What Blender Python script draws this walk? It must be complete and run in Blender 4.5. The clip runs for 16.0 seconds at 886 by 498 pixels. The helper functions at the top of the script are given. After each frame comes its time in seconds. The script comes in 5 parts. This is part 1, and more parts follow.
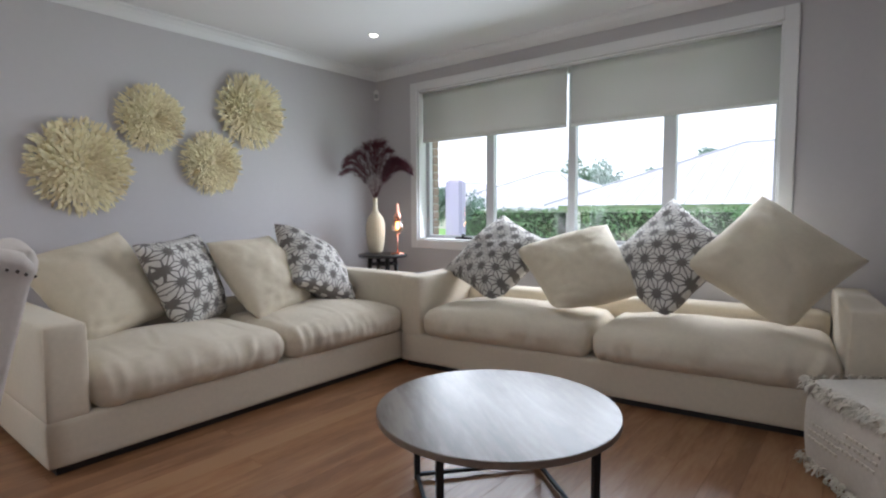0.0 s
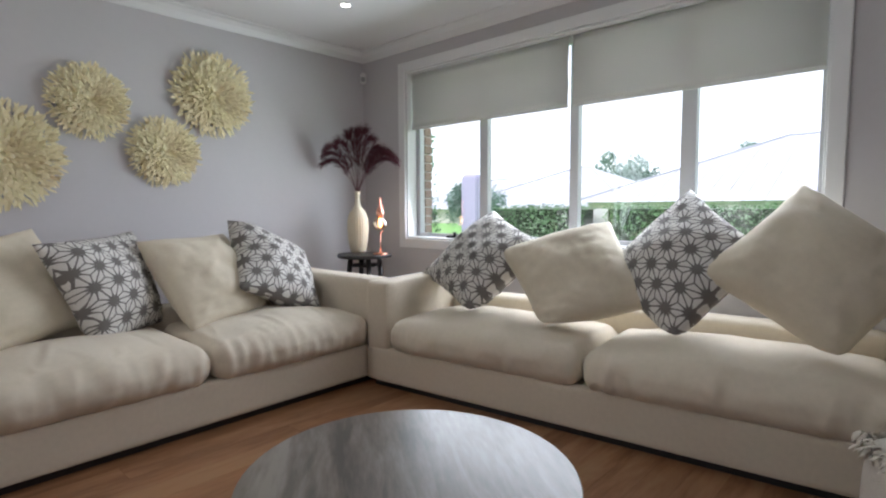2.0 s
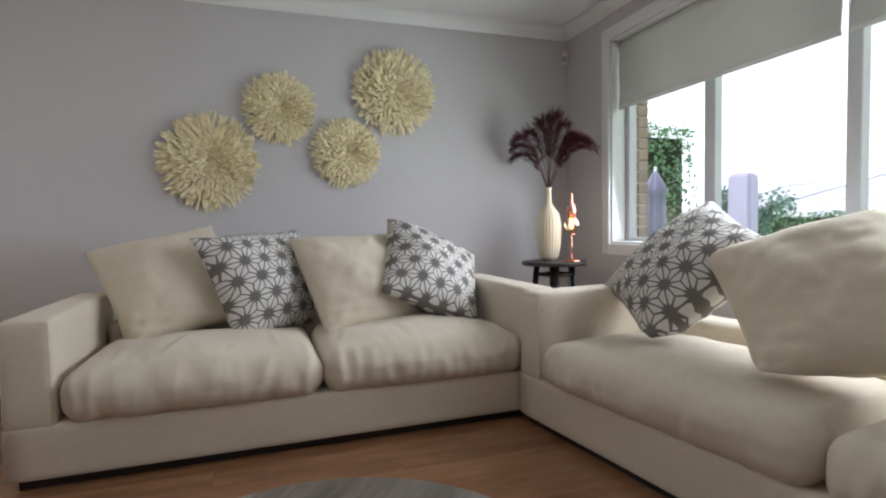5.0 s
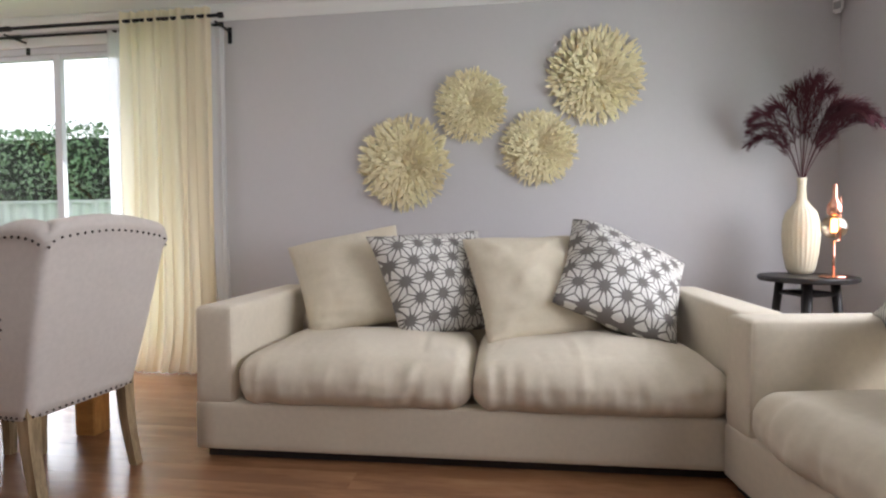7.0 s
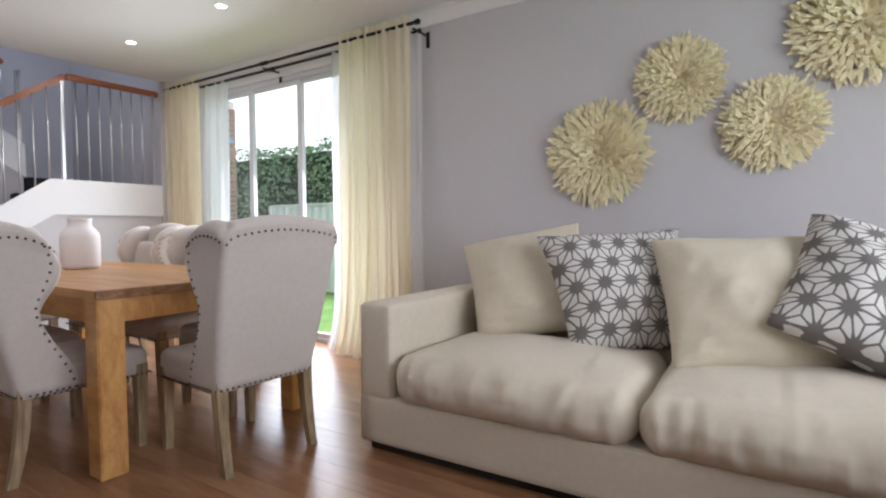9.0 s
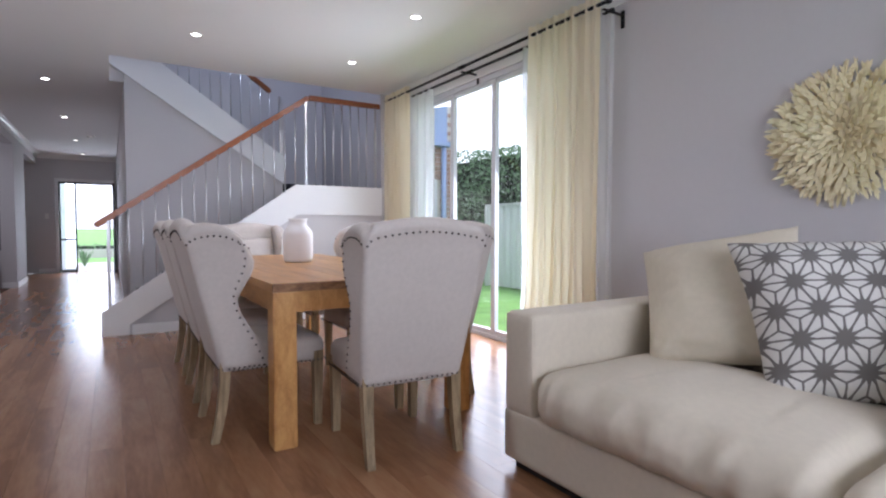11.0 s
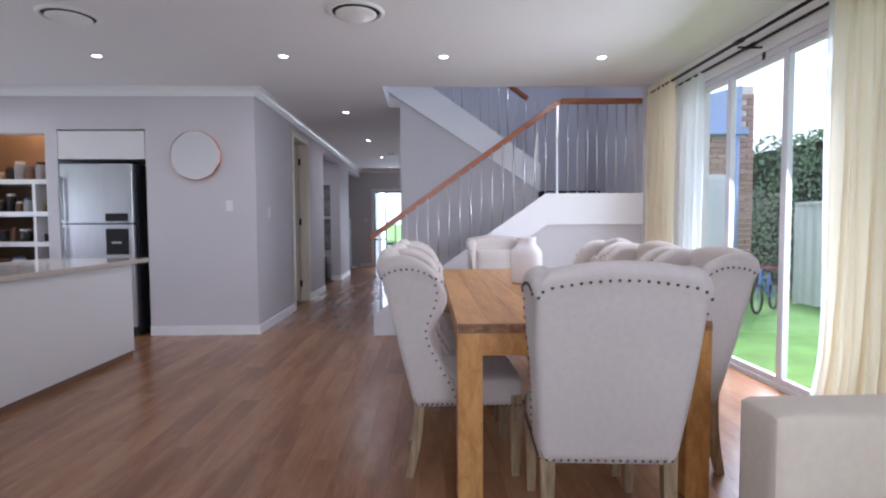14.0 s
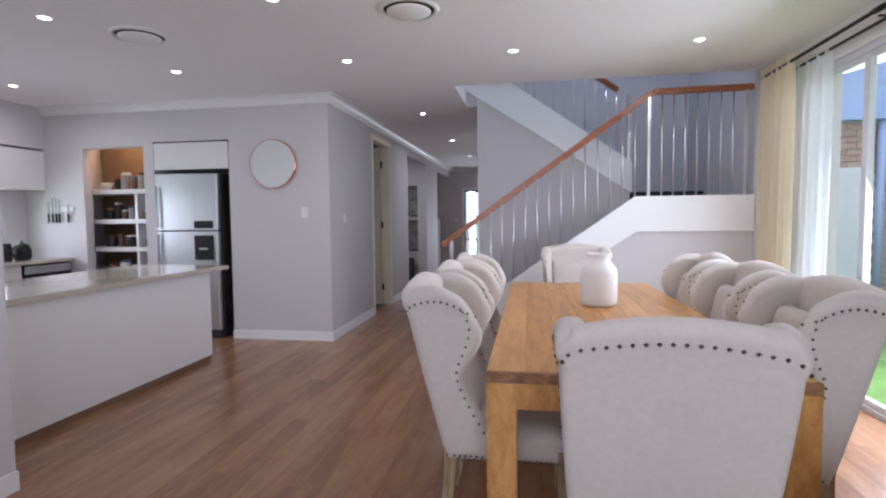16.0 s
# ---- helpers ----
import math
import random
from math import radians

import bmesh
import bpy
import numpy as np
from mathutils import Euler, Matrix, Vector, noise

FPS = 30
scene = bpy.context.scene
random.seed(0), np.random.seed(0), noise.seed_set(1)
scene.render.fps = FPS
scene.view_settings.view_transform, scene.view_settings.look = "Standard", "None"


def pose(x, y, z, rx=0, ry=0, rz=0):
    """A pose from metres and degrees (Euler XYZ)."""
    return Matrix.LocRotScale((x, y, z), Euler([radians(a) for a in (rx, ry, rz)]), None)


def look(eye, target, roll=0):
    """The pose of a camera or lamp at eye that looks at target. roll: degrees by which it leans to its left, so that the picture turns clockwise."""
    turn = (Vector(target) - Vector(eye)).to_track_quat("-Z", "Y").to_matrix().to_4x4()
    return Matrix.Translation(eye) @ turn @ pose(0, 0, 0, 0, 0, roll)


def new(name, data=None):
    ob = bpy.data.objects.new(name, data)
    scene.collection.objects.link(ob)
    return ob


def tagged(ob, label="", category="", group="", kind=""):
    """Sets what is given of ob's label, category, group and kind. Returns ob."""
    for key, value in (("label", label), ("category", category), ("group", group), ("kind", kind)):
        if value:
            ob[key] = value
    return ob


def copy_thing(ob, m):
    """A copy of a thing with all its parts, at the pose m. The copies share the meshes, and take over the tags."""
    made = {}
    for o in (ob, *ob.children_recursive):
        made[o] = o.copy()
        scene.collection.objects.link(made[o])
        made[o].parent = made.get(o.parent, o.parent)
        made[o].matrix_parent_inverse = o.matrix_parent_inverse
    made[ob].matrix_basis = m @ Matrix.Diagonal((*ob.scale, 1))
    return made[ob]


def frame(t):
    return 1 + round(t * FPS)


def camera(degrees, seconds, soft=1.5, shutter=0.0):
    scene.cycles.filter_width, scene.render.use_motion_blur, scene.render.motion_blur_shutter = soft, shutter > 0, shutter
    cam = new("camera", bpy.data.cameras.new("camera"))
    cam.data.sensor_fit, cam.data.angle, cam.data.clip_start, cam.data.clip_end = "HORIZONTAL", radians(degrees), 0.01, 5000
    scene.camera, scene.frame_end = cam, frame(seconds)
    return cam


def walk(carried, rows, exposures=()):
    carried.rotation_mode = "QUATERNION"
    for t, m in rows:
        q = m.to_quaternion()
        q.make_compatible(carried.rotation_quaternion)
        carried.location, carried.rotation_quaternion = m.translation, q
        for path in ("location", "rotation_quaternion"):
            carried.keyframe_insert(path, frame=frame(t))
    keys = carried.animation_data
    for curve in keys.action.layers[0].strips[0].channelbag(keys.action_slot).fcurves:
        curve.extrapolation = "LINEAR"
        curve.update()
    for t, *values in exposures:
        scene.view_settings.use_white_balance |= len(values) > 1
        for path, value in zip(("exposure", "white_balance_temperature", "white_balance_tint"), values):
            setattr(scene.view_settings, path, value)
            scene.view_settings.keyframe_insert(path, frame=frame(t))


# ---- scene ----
cam = camera(79.9, 16.0, soft=2.2)
PATH = [
    (0, (0.324, 0.19, 1.196), (-0.941, 1.733, 1.047), -0.3),
    (0.5, (0.301, 0.35, 1.195), (-0.983, 1.876, 1.043), -0.2),
    (1, (0.282, 0.527, 1.189), (-1.017, 2.039, 1.031), -0.2),
    (1.5, (0.259, 0.705, 1.175), (-1.055, 2.204, 1.015), -0.3),
    (2, (0.245, 0.914, 1.172), (-1.114, 2.373, 1.014), -0.3),
    (2.5, (0.215, 1.079, 1.164), (-1.215, 2.47, 1.01), -0.3),
    (3, (0.172, 1.262, 1.166), (-1.357, 2.543, 1.014), -0.3),
    (5.5, (-0.041, 1.956, 1.024), (-1.996, 2.372, 0.942), -0.9),
    (6, (-0.116, 2.066, 1.036), (-2.106, 2.247, 0.953), -0.7),
    (6.5, (-0.182, 2.164, 1.029), (-2.18, 2.121, 0.956), -0.6),
    (7, (-0.266, 2.262, 1.025), (-2.247, 1.996, 0.955), -0.4),
    (7.5, (-0.341, 2.349, 1.024), (-2.281, 1.869, 0.956), -0.3),
    (8, (-0.426, 2.418, 1.015), (-2.297, 1.715, 0.95), -0.1),
    (8.5, (-0.516, 2.459, 1.014), (-2.303, 1.564, 0.944), -0.0),
    (8.7, (-0.555, 2.479, 1.02), (-2.299, 1.503, 0.948), -0.2),
    (10.8, (-0.96, 2.655, 1.056), (-2.104, 1.017, 0.974), 0.1),
    (11, (-1.0, 2.646, 1.054), (-2.066, 0.955, 0.973), 0.1),
    (11.5, (-1.086, 2.635, 1.075), (-1.963, 0.839, 0.989), 0.0),
    (12, (-1.18, 2.589, 1.093), (-1.856, 0.708, 1.007), -0.0),
    (12.5, (-1.249, 2.549, 1.123), (-1.775, 0.622, 1.032), -0.1),
    (13, (-1.348, 2.492, 1.148), (-1.72, 0.529, 1.056), -0.2),
    (13.5, (-1.43, 2.451, 1.193), (-1.634, 0.464, 1.096), -0.2),
    (14, (-1.511, 2.414, 1.228), (-1.568, 0.417, 1.128), -0.3),
    (14.5, (-1.589, 2.342, 1.253), (-1.568, 0.345, 1.15), -0.3),
    (15, (-1.667, 2.252, 1.292), (-1.557, 0.258, 1.181), -0.4),
    (15.5, (-1.73, 2.157, 1.329), (-1.515, 0.172, 1.212), -0.5),
    (16, (-1.793, 2.056, 1.349), (-1.468, 0.085, 1.232), -0.6),
]
walk(cam, [(t, look(eye, target, roll)) for t, eye, target, roll in PATH],
     [(0, -0.10, 6050, 12), (1.5, -0.02, 6100, 12), (3, -0.22, 6150, 11), (5.5, -0.08, 6300, 11), (6.5, 0.13, 6450, 14), (7.5, 0.25, 6400, 15), (8.5, 0.16, 6300, 15), (11, 0.06, 5850, 18), (12.5, 0.0, 5750, 19), (15.5, 0.25, 5700, 19), (16, 0.18, 5900, 18)])

# ---- light ----
EXPOSURE = 0.0
SUN_ELEVATION, SUN_AZIMUTH = radians(52), radians(205)
scene.view_settings.exposure = EXPOSURE
world = bpy.data.worlds.new("world")
scene.world = world
world.use_nodes = True
wn = world.node_tree.nodes
sky = wn.new("ShaderNodeTexSky")
sky.sky_type, sky.sun_disc = "NISHITA", False
sky.sun_elevation, sky.sun_rotation = SUN_ELEVATION, SUN_AZIMUTH
sky.dust_density, sky.air_density = 3.0, 1.0
cloud = wn.new("ShaderNodeMix")
cloud.data_type = "RGBA"
cloud.inputs[0].default_value = 0.85
cloud.inputs[7].default_value = (14.5, 15.0, 16.0, 1)
world.node_tree.links.new(sky.outputs[0], cloud.inputs[6])
world.node_tree.links.new(cloud.outputs[2], wn["Background"].inputs[0])
wn["Background"].inputs[1].default_value = 0.15


def sun_lamp():
    data = bpy.data.lights.new("sun", "SUN")
    data.energy, data.angle, data.color = 3.2, radians(12), (1, 0.97, 0.93)
    ob = new("sun", data)
    el, az = SUN_ELEVATION, SUN_AZIMUTH
    d = Vector((math.sin(az) * math.cos(el), math.cos(az) * math.cos(el), math.sin(el)))
    ob.matrix_world = look(d * 30, (0, 0, 0))


def window_lamp(name, at, target, w, h, watts, color=(0.9, 0.95, 1), spread=150):
    data = bpy.data.lights.new(name, "AREA")
    data.shape, data.size, data.size_y, data.energy, data.color = "RECTANGLE", w, h, watts, color
    data.spread = radians(spread)
    ob = new(name, data)
    ob.matrix_world = look(at, target)
    return ob


sun_lamp()
window_lamp("window_light", (-1.8, 4.40, 1.40), (-1.8, 2.3, 1.0), 3.1, 0.95, 54, spread=160)
window_lamp("slider_light", (-4.20, -1.5, 1.25), (-2.2, -1.5, 0.5), 1.5, 2.2, 54)
window_lamp("entry_light", (-0.6, -12.5, 1.1), (-0.6, 0, 0.6), 0.9, 2.0, 20)
window_lamp("kitchen_window_light", (4.22, -2.1, 1.4), (0, -2.1, 0.5), 2.1, 0.55, 17)
# added bluish fill lamp, unseen; the stairwell has no window built
window_lamp("stairwell_fill", (-2.6, -3.75, 5.0), (-2.9, -4.6, 1.5), 1.2, 0.5, 18, (0.72, 0.82, 1))
LAMPS = [(-3.10, 3.44), (0.0, 3.44), (-0.24, -1.05), (1.37, -1.05), (-3.06, -1.03), (-1.66, -1.05), (-3.08, -2.36), (-1.66, -2.36), (-0.25, -2.36), (1.37, -2.37),
         (3.25, -2.50), (-0.43, -4.73), (-0.46, -7.14), (-0.49, -9.60), (-0.52, -11.9)]
# broad unseen lamps stand in for the downlights; three hang where no fitting is
for lx, ly in ((-1.0, 3.0), (-1.9, 0.9), (-1.66, -1.05), (1.37, -1.6), (3.25, -2.5), (-0.25, -2.36), (-3.08, -2.36), (-0.46, -7.14)):
    data = bpy.data.lights.new("downlight", "AREA")
    data.shape, data.size, data.energy, data.color = "DISK", 0.5, (1.8 if ly > 2 else 3.2 if ly > 0 else 6.0), (1, 0.965, 0.95)
    lamp = new("downlight", data)
    lamp.location = (lx, ly, 2.66)
# unseen fill lamp added to brighten the side room; it has no fitting
side = bpy.data.lights.new("side_room_fill", "AREA")
side.size, side.energy = 1.0, 12
new("side_room_fill", side).location = (1.7, -8.2, 2.6)

# ---- materials ----


def mat(name, color=(0.8, 0.8, 0.8), rough=0.6, metal=0.0, var=0.05, scale=6.0, bump=0.0, bscale=80.0, stretch=(1, 1, 1),
        spec=0.5, rnd=0.0, sheen=0.0):
    """A principled material with two scales of variation and a fine bump."""
    m = bpy.data.materials.new(name)
    m.use_nodes = True
    nt = m.node_tree
    b = nt.nodes["Principled BSDF"]
    b.inputs["Roughness"].default_value, b.inputs["Metallic"].default_value = rough, metal
    b.inputs["Specular IOR Level"].default_value = spec
    if sheen:
        b.inputs["Sheen Weight"].default_value = sheen
    tc = nt.nodes.new("ShaderNodeTexCoord")
    mp = nt.nodes.new("ShaderNodeMapping")
    mp.inputs["Scale"].default_value = stretch
    nt.links.new(tc.outputs["Object"], mp.inputs[0])
    col = None
    if var:
        n1, n2 = nt.nodes.new("ShaderNodeTexNoise"), nt.nodes.new("ShaderNodeTexNoise")
        n1.inputs["Scale"].default_value, n2.inputs["Scale"].default_value = scale * 0.3, scale * 5
        n1.inputs["Detail"].default_value = n2.inputs["Detail"].default_value = 4
        for n in (n1, n2):
            nt.links.new(mp.outputs[0], n.inputs["Vector"])
        mx = nt.nodes.new("ShaderNodeMath")
        mx.operation = "ADD"
        nt.links.new(n1.outputs["Fac"], mx.inputs[0])
        nt.links.new(n2.outputs["Fac"], mx.inputs[1])
        last = mx.outputs[0]
        if rnd:
            oi = nt.nodes.new("ShaderNodeObjectInfo")
            ma = nt.nodes.new("ShaderNodeMath")
            ma.operation = "MULTIPLY_ADD"
            ma.inputs[1].default_value = rnd
            nt.links.new(oi.outputs["Random"], ma.inputs[0])
            nt.links.new(last, ma.inputs[2])
            last = ma.outputs[0]
        mr = nt.nodes.new("ShaderNodeMapRange")
        mr.inputs["From Min"].default_value, mr.inputs["From Max"].default_value = 0.6, 1.4 + rnd
        nt.links.new(last, mr.inputs[0])
        rp = nt.nodes.new("ShaderNodeMix")
        rp.data_type = "RGBA"
        rp.inputs[6].default_value = (*[c * (1 - var) for c in color], 1)
        rp.inputs[7].default_value = (*[min(1, c * (1 + var)) for c in color], 1)
        nt.links.new(mr.outputs[0], rp.inputs[0])
        nt.links.new(rp.outputs[2], b.inputs["Base Color"])
    else:
        b.inputs["Base Color"].default_value = (*color, 1)
    if bump:
        nb = nt.nodes.new("ShaderNodeTexNoise")
        nb.inputs["Scale"].default_value, nb.inputs["Detail"].default_value = bscale, 3
        nt.links.new(mp.outputs[0], nb.inputs["Vector"])
        bp = nt.nodes.new("ShaderNodeBump")
        bp.inputs["Strength"].default_value, bp.inputs["Distance"].default_value = bump, 0.01
        nt.links.new(nb.outputs["Fac"], bp.inputs["Height"])
        nt.links.new(bp.outputs[0], b.inputs["Normal"])
    return m


def wood(name, dark, mid, light, rough=0.3, stretch=(6, 0.6, 6), scale=6.0, tone=0.0, wander=1.2, bump=0.05, spec=0.5):
    """Timber: long wandering grain over broad figure and fine pores; each piece starts at its own place in the pattern."""
    m = bpy.data.materials.new(name)
    m.use_nodes = True
    nt = m.node_tree
    b = nt.nodes["Principled BSDF"]
    b.inputs["Specular IOR Level"].default_value = spec
    tc, oi, mp = nt.nodes.new("ShaderNodeTexCoord"), nt.nodes.new("ShaderNodeObjectInfo"), nt.nodes.new("ShaderNodeMapping")
    mp.inputs["Scale"].default_value = stretch
    sh = nt.nodes.new("ShaderNodeVectorMath")
    sh.operation = "MULTIPLY_ADD"
    sh.inputs[1].default_value = (37, 53, 71)
    nt.links.new(oi.outputs["Random"], sh.inputs[0])
    nt.links.new(tc.outputs["Object"], mp.inputs[0])
    nt.links.new(mp.outputs[0], sh.inputs[2])
    facs = []
    for sc, det, dist in ((scale * 0.35, 3, wander), (scale * 1.6, 6, wander * 0.5), (scale * 9, 3, 0.2)):
        n = nt.nodes.new("ShaderNodeTexNoise")
        n.inputs["Scale"].default_value, n.inputs["Detail"].default_value, n.inputs["Distortion"].default_value = sc, det, dist
        nt.links.new(sh.outputs[0], n.inputs["Vector"])
        facs.append(n.outputs["Fac"])

    def mul_add(a, k, c):
        q = nt.nodes.new("ShaderNodeMath")
        q.operation = "MULTIPLY_ADD"
        nt.links.new(a, q.inputs[0])
        q.inputs[1].default_value = k
        if hasattr(c, "links"):
            nt.links.new(c, q.inputs[2])
        else:
            q.inputs[2].default_value = c
        return q.outputs[0]
    total = mul_add(facs[0], 0.9, mul_add(facs[1], 0.75, mul_add(facs[2], 0.35, mul_add(oi.outputs["Random"], tone, -0.5 - tone / 2))))
    rp = nt.nodes.new("ShaderNodeValToRGB")
    e = rp.color_ramp.elements
    e[0].position, e[0].color = 0.30, (*dark, 1)
    e[1].position, e[1].color = 0.72, (*light, 1)
    k = e.new(0.5)
    k.color = (*mid, 1)
    nt.links.new(total, rp.inputs[0])
    nt.links.new(rp.outputs[0], b.inputs["Base Color"])
    nt.links.new(mul_add(facs[1], 0.05, rough - 0.025), b.inputs["Roughness"])
    bp = nt.nodes.new("ShaderNodeBump")
    bp.inputs["Strength"].default_value, bp.inputs["Distance"].default_value = bump, 0.005
    nt.links.new(facs[2], bp.inputs["Height"])
    nt.links.new(bp.outputs[0], b.inputs["Normal"])
    return m


def emit(name, color, strength):
    m = bpy.data.materials.new(name)
    m.use_nodes = True
    b = m.node_tree.nodes["Principled BSDF"]
    b.inputs["Emission Color"].default_value = (*color, 1)
    b.inputs["Emission Strength"].default_value = strength
    return m


def glass(name, tint=(1, 1, 1), gloss=0.06, rough=0.0):
    """Thin clear glass: mostly see-through, with a weak mirror."""
    m = bpy.data.materials.new(name)
    m.use_nodes = True
    nt = m.node_tree
    nt.nodes.remove(nt.nodes["Principled BSDF"])
    out = nt.nodes["Material Output"]
    tr, gl, mx = nt.nodes.new("ShaderNodeBsdfTransparent"), nt.nodes.new("ShaderNodeBsdfGlossy"), nt.nodes.new("ShaderNodeMixShader")
    tr.inputs[0].default_value = (*tint, 1)
    gl.inputs["Roughness"].default_value = rough
    mx.inputs[0].default_value = gloss
    nt.links.new(tr.outputs[0], mx.inputs[1])
    nt.links.new(gl.outputs[0], mx.inputs[2])
    nt.links.new(mx.outputs[0], out.inputs[0])
    return m


def sheer(name, color, through_share, back=0.5):
    """Thin cloth: partly open weave, partly a surface that passes light."""
    m = bpy.data.materials.new(name)
    m.use_nodes = True
    nt = m.node_tree
    nt.nodes.remove(nt.nodes["Principled BSDF"])
    out = nt.nodes["Material Output"]
    tr, tl, df = [nt.nodes.new(k) for k in ("ShaderNodeBsdfTransparent", "ShaderNodeBsdfTranslucent", "ShaderNodeBsdfDiffuse")]
    tl.inputs[0].default_value = df.inputs[0].default_value = (*color, 1)
    m1, m2 = nt.nodes.new("ShaderNodeMixShader"), nt.nodes.new("ShaderNodeMixShader")
    m1.inputs[0].default_value, m2.inputs[0].default_value = 1 - back, 1 - through_share
    nt.links.new(tl.outputs[0], m1.inputs[1])
    nt.links.new(df.outputs[0], m1.inputs[2])
    nt.links.new(tr.outputs[0], m2.inputs[1])
    nt.links.new(m1.outputs[0], m2.inputs[2])
    nt.links.new(m2.outputs[0], out.inputs[0])
    return m


WALL = mat("wall_paint", (0.575, 0.555, 0.565), 0.65, var=0.02, bump=0.05, bscale=250)
CEIL = mat("ceiling_paint", (0.80, 0.79, 0.80), 0.8, var=0.01)
TRIM = mat("white_trim", (0.8, 0.8, 0.8), 0.35, var=0.015)
FLOOR = wood("laminate_board", (0.235, 0.112, 0.056), (0.305, 0.153, 0.077), (0.365, 0.196, 0.102), 0.25, (4.0, 0.6, 1), 1.9, 0.14, 1.0, 0.03, 0.45)
SUBFLOOR = mat("floor_joint", (0.13, 0.06, 0.034), 0.5)
LINEN = mat("sofa_linen", (0.68, 0.603, 0.483), 0.9, var=0.06, scale=8, bump=0.25, bscale=400, sheen=0.15)
PILLOW = mat("cream_pillow_linen", (0.68, 0.605, 0.47), 0.9, var=0.05, scale=8, bump=0.25, bscale=400, sheen=0.15)
CHAIR = mat("grey_chair_linen", (0.60, 0.545, 0.50), 0.9, var=0.07, scale=10, bump=0.25, bscale=450, sheen=0.15)
OAK = wood("honey_timber", (0.40, 0.180, 0.047), (0.53, 0.262, 0.078), (0.64, 0.350, 0.118), 0.34, (7, 0.9, 3), 2.6, 0.16, 1.4, 0.05)
OAKLEG = wood("honey_timber_leg", (0.50, 0.24, 0.068), (0.59, 0.300, 0.092), (0.66, 0.355, 0.120), 0.4, (6, 6, 0.6), 3.0, 0.06, 0.8, 0.05)
ENDGRAIN = wood("end_grain", (0.14, 0.06, 0.02), (0.24, 0.11, 0.04), (0.33, 0.17, 0.07), 0.5, (6, 6, 12), 5.0)
LEGWOOD = wood("weathered_oak", (0.20, 0.14, 0.075), (0.33, 0.24, 0.135), (0.46, 0.35, 0.21), 0.5, (8, 8, 0.9), 5.0)
STUD = mat("nail_bronze", (0.09, 0.075, 0.065), 0.35, metal=0.8, var=0)
RAILWOOD = mat("red_timber_rail", (0.30, 0.10, 0.04), 0.3, var=0.2, scale=6, stretch=(0.8, 5, 5))
STEEL = mat("brushed_steel", (0.62, 0.62, 0.63), 0.3, metal=0.9, var=0.05)
BLACK = mat("black_metal", (0.012, 0.012, 0.013), 0.6, var=0.1, spec=0.3)
BLACKWOOD = mat("black_stained_wood", (0.018, 0.015, 0.015), 0.4, var=0.2)
BLIND = sheer("blind_fabric", (0.80, 0.79, 0.77), 0.0, 0.28)
FRAME = mat("aluminium_frame", (0.62, 0.63, 0.66), 0.4, metal=0.0, var=0.02)
GLASS = glass("window_glass")
STONE = mat("beige_stone_top", (0.50, 0.45, 0.38), 0.12, var=0.06, scale=20)
CABINET = mat("white_cabinet", (0.72, 0.71, 0.70), 0.3, var=0.01)
GRASS = mat("lawn", (0.17, 0.36, 0.09), 0.9, var=0.35, scale=10, bump=0.5, bscale=100)
LEAF = mat("hedge_leaf", (0.15, 0.27, 0.13), 0.6, var=0.45, scale=4)
# near-black green: the shade between the leaves, put into the colour
LEAFSHADE = mat("hedge_inner_shade", (0.015, 0.03, 0.012), 0.9, var=0.2)
FENCE = mat("fence_steel", (0.64, 0.70, 0.68), 0.45, var=0.04)
BRICK = mat("brown_brick", (0.38, 0.26, 0.21), 0.85, var=0.25, scale=8, rnd=0.6)
MORTAR = mat("mortar", (0.60, 0.57, 0.53), 0.9)
ROOFW = mat("pale_metal_roof", (0.50, 0.50, 0.56), 0.6, var=0.03)
HOUSEW = mat("pale_render_wall", (0.55, 0.53, 0.50), 0.8, var=0.05)
CARPET = mat("dark_stair_carpet", (0.03, 0.03, 0.035), 0.95, var=0.2, bump=0.3, bscale=300)
WHITEDECOR = mat("white_ceramic", (0.78, 0.75, 0.74), 0.5, var=0.02)
LAMPON = emit("downlight_glow", (1, 0.93, 0.82), 12)

# ---- mesh helpers ----


def link(name, bm, material, parent=None, smooth=False):
    me = bpy.data.meshes.new(name)
    bm.to_mesh(me)
    bm.free()
    for m in (material if isinstance(material, (list, tuple)) else [material]):
        me.materials.append(m)
    if smooth:
        me.shade_smooth()
    ob = new(name, me)
    if parent:
        ob.parent = parent
    return ob


def part(name, bm, material, parent, label="", smooth=False):
    ob = link(name, bm, material, parent, smooth)
    return tagged(ob, label=label) if label else ob


def thing(name, at, rz, label, category, group=""):
    ob = new(name)
    ob.matrix_world = pose(*at, 0, 0, rz)
    return tagged(ob, label, category, group)


def structure(ob, label="", category=""):
    return tagged(ob, label=label, category=category, kind="structure")


def box(bm, x0, x1, y0, y1, z0, z1, bevel=0.0, seg=2):
    vs = [bm.verts.new((x, y, z)) for x in (x0, x1) for y in (y0, y1) for z in (z0, z1)]
    fs = [bm.faces.new([vs[i] for i in f]) for f in ((0, 1, 3, 2), (4, 6, 7, 5), (0, 4, 5, 1), (2, 3, 7, 6), (0, 2, 6, 4), (1, 5, 7, 3))]
    if bevel:
        es = list({e for f in fs for e in f.edges})
        bmesh.ops.bevel(bm, geom=es, offset=bevel, segments=seg, affect="EDGES")
    return vs


def boxed(x0, x1, y0, y1, z0, z1, bevel=0.0, seg=2):
    bm = bmesh.new()
    box(bm, x0, x1, y0, y1, z0, z1, bevel, seg)
    return bm


